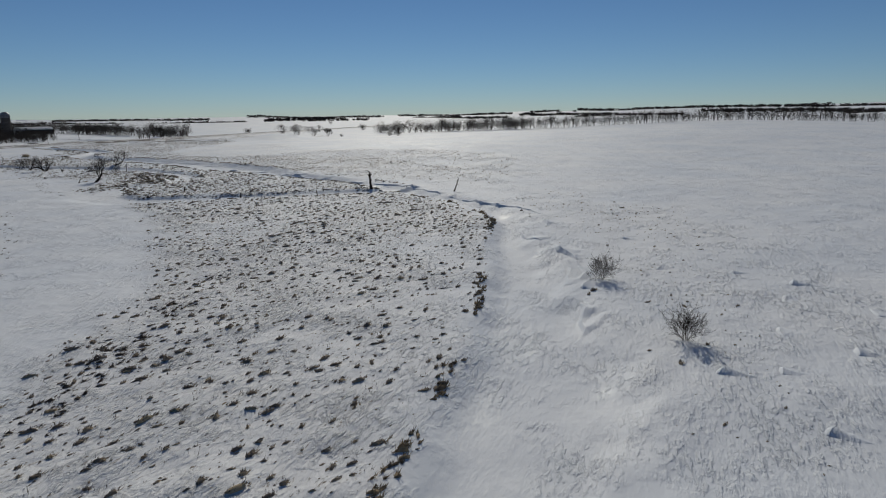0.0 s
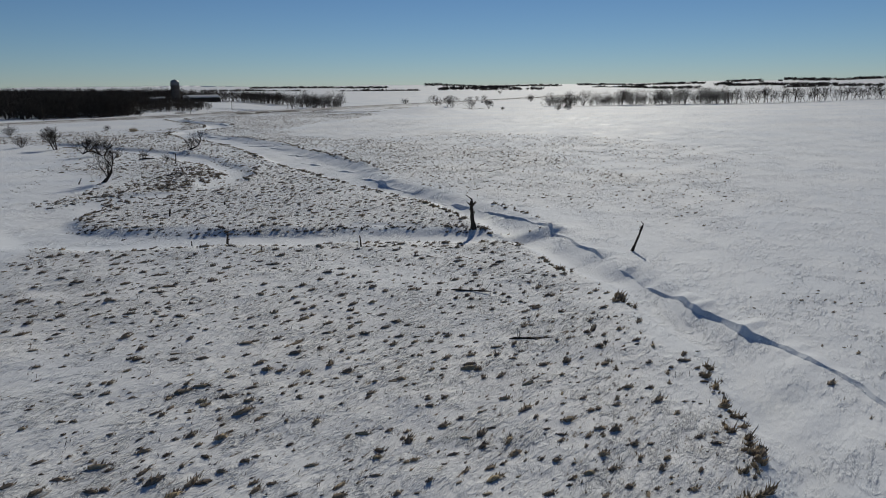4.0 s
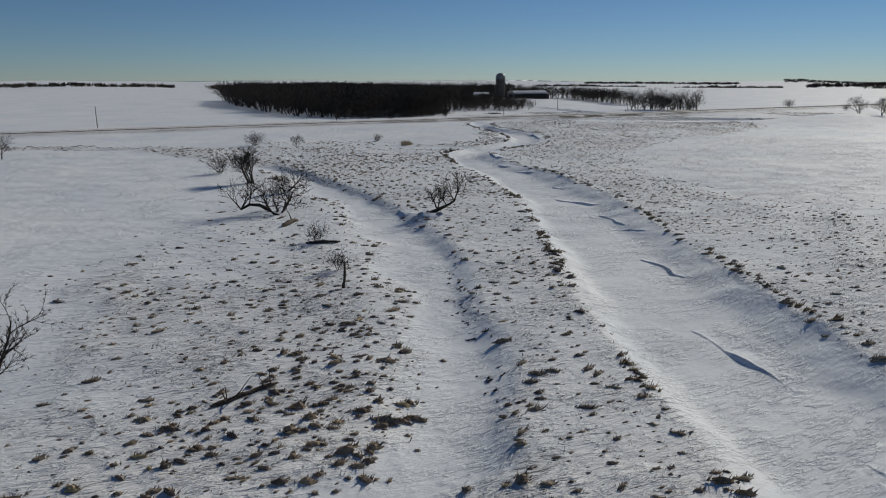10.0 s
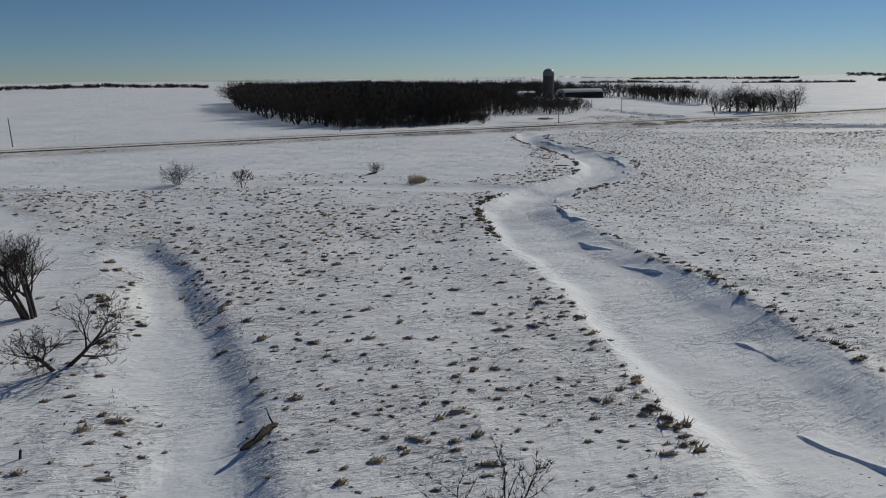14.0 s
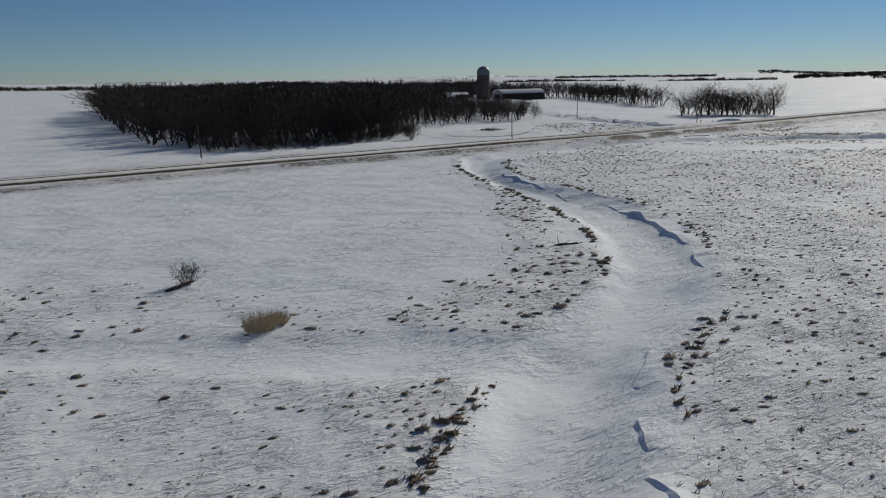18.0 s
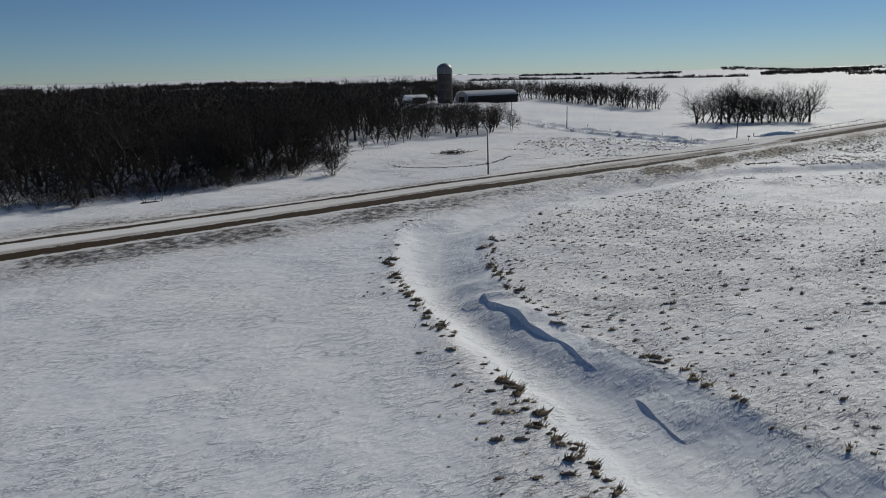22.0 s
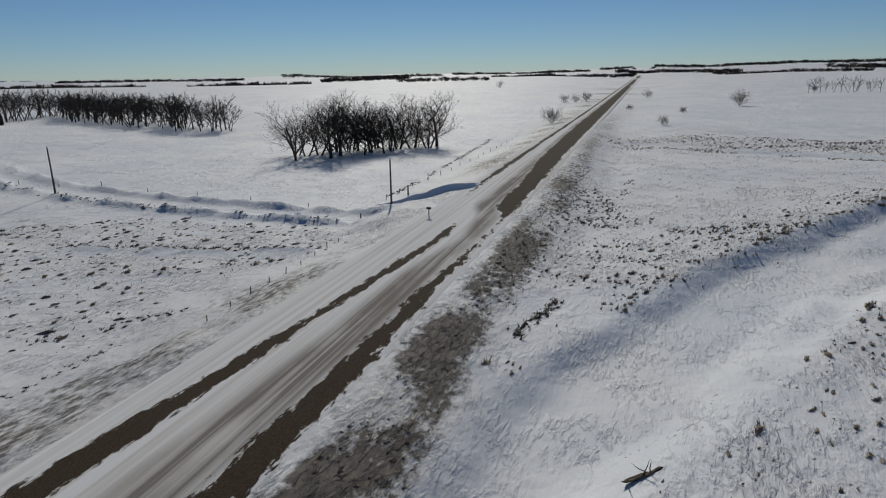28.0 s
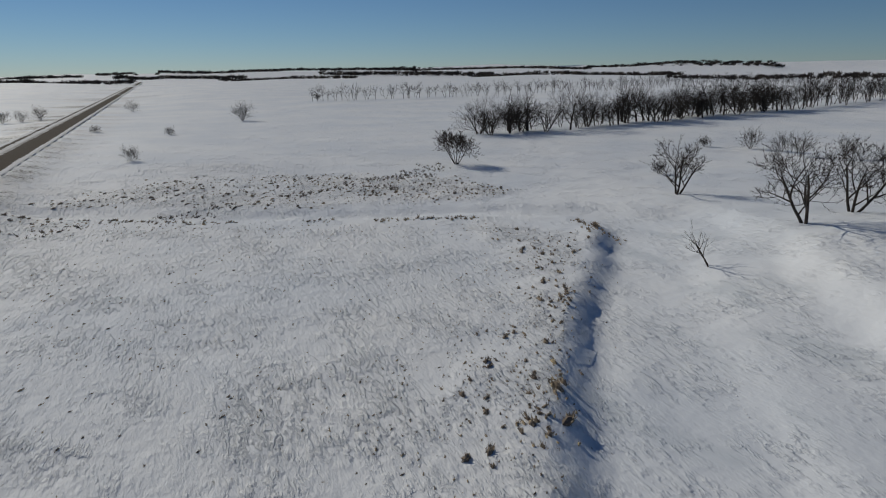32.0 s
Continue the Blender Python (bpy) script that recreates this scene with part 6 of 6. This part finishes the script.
def tyre_tracks(course, offsets):
    """Thin ridges of packed snow between wheel ruts swinging from the drive on to the road."""
    p = np.array(course, float)
    for _ in range(3):
        p = np.concatenate([p[:1], np.stack([p[:-1] * 0.75 + p[1:] * 0.25, p[:-1] * 0.25 + p[1:] * 0.75], 1).reshape(-1, 2), p[-1:]])
    e = np.gradient(p, axis=0)
    e = e / np.hypot(e[:, 0], e[:, 1])[:, None]
    vs, fs, n = [], [], len(p)
    for k, off in enumerate(offsets):
        for side, lift in ((-0.12, -0.02), (0.0, 0.014), (0.12, -0.02)):
            x, y = p[:, 0] + e[:, 1] * (off + side), p[:, 1] - e[:, 0] * (off + side)
            o = np.abs(y - road_y(x))
            z = np.where(o < 6.2, road_z(x) + 0.10 - 0.0025 * o * o, land(x, y))
            vs.append(np.stack([x, y, z + lift], -1))
        a = 3 * k * n + np.arange(n - 1)
        for q in (0, n):
            fs.append(np.stack([a + q, a + q + n, a + q + n + 1, a + q + 1], -1))
    ob = new("tyre_tracks", mesh_from("tyre_tracks", np.concatenate(vs), np.concatenate(fs), SNOW, True))
    tagged(ob, "curved tyre tracks pressed into packed snow", "tyre tracks", kind="stuff")


tyre_tracks([(165.5, 80.5), (165.9, 75.2), (163.6, 71.6), (160.4, 70.2)], (-2.6, -1.0, 0.0, 1.4))
for trail, seed in (([(202, -27), (197, -14), (191, 2)], 1), ([(188, -3), (180, 2)], 2), ([(108, 47), (111, 44), (117, 41)], 3), ([(-63, -117), (-66, -128), (-74, -140), (-80, -152)], 4), ([(-217, -309), (-226, -309.5), (-236, -311)], 5)):
    r = np.random.RandomState(seed)
    p = np.array([(a[0] + (b[0] - a[0]) * t, a[1] + (b[1] - a[1]) * t) for a, b in zip(trail, trail[1:]) for t in np.arange(0, 1, 0.55 / math.hypot(b[0] - a[0], b[1] - a[1]))])
    p = p + r.normal(0, 0.1, p.shape)
    tracks = hummock_stuff("animal_tracks", p[:, 0], p[:, 1], r.uniform(0.07, 0.12, len(p)), 170 + seed)
    tagged(tracks, "trail of small animal tracks kicked up in snow", "tracks", kind="stuff")


grass_line("ditch_grass", "dark tussocks in a low wet strip of meadow", [(-278.3, -282.0), (-266.9, -278.1), (-255.0, -274.4), (-239.1, -269.6)], 0.22, 1.3, 0.15, 0.42, 152)
grass_line("ditch_grass", "tussocks round the snag base", [(-149.5, -252.5), (-147.6, -253.6), (-146, -255.5)], 0.12, 0.7, 0.15, 0.4, 153)


def reed_clump(x, y, size, seed):
    r = np.random.RandomState(seed)
    n = 420
    a, q = r.uniform(0, 6.283, n), np.sqrt(r.uniform(0, 1, n)) * size * 0.75
    bx, by = q * np.cos(a), q * np.sin(a) * 0.7
    hgt = r.uniform(0.6, 1.0, n) * size * 1.5 * (1 - 0.35 * q / size)
    tip = np.stack([bx * 1.5 + 0.10 * hgt + r.normal(0, 0.2, n), by * 1.5 + r.normal(0, 0.2, n), hgt], -1)
    w = 0.022
    vs = np.stack([np.stack([bx - w, by, 0 * bx - 0.1], -1), np.stack([bx + w, by + w, 0 * bx - 0.1], -1), tip], 1).reshape(-1, 3)
    root = new("reed_clump", mesh_from("reed_clump", vs, np.arange(n * 3).reshape(-1, 3), STRAW))
    tagged(root, "pale straw-coloured clump of dry reeds in snow", "reeds")
    stand(root, x, y, -20)


grass_line("field_edge_line", "sparse weeds along the edge of the west field", [(-179, -183), (-169.5, -168.5), (-155.6, -152), (-148, -145), (-129.5, -112)], 1.1, 0.9, 0.08, 0.26, 155)
grass_line("ridge_grass", "dark tufts on the hummocky mound", [(142, 55.6), (150, 53.3), (152, 51), (148, 51.4), (144, 49.6), (148, 45), (151, 37)], 0.5, 0.9, 0.12, 0.4, 156)
grass_line("ridge_grass", "dark tufts at the field corner", [(180, 51.8), (171.6, 50.2), (166, 53), (163, 54), (162.5, 49), (166.8, 45.3)], 0.45, 0.7, 0.1, 0.36, 157)
grass_line("side_channel_grass", "dark dead grass along the bank of the old channel", [(-148.6, -252.6), (-153, -243.6), (-158, -235.2), (-166, -224.6), (-170, -219.2), (-173.8, -212.7), (-176.3, -202.8), (-170.5, -196.2), (-165.2, -193)], 0.3, 0.7, 0.12, 0.42, 158)
grass_line("side_channel_grass", "dark grass on the bend of the old channel", [(-119, -178), (-114.6, -169), (-109.4, -157), (-104, -147)], 0.45, 0.6, 0.1, 0.36, 159)
reed_clump(-44.8, -25.6, 1.55, 1)
reed_clump(-43.2, -25.2, 1.0, 2)

arc = [(66, 106), (69, 101), (73, 98), (78, 96.5), (83, 96), (88, 97), (93, 99.5), (98, 103), (62, 112), (60, 117)]
xs = np.array([a[0] + (b[0] - a[0]) * t for a, b in zip(arc[:7], arc[1:8]) for t in np.arange(0, 1, 0.045)])
ys = np.array([a[1] + (b[1] - a[1]) * t for a, b in zip(arc[:7], arc[1:8]) for t in np.arange(0, 1, 0.045)])
r = np.random.RandomState(9)
tussock_stuff("yard_grass", "curving line of dead grass in the yard snow", xs + r.normal(0, 0.3, xs.shape), ys + r.normal(0, 0.3, xs.shape), r.uniform(0.1, 0.34, xs.shape), BANKGRASS, 130)
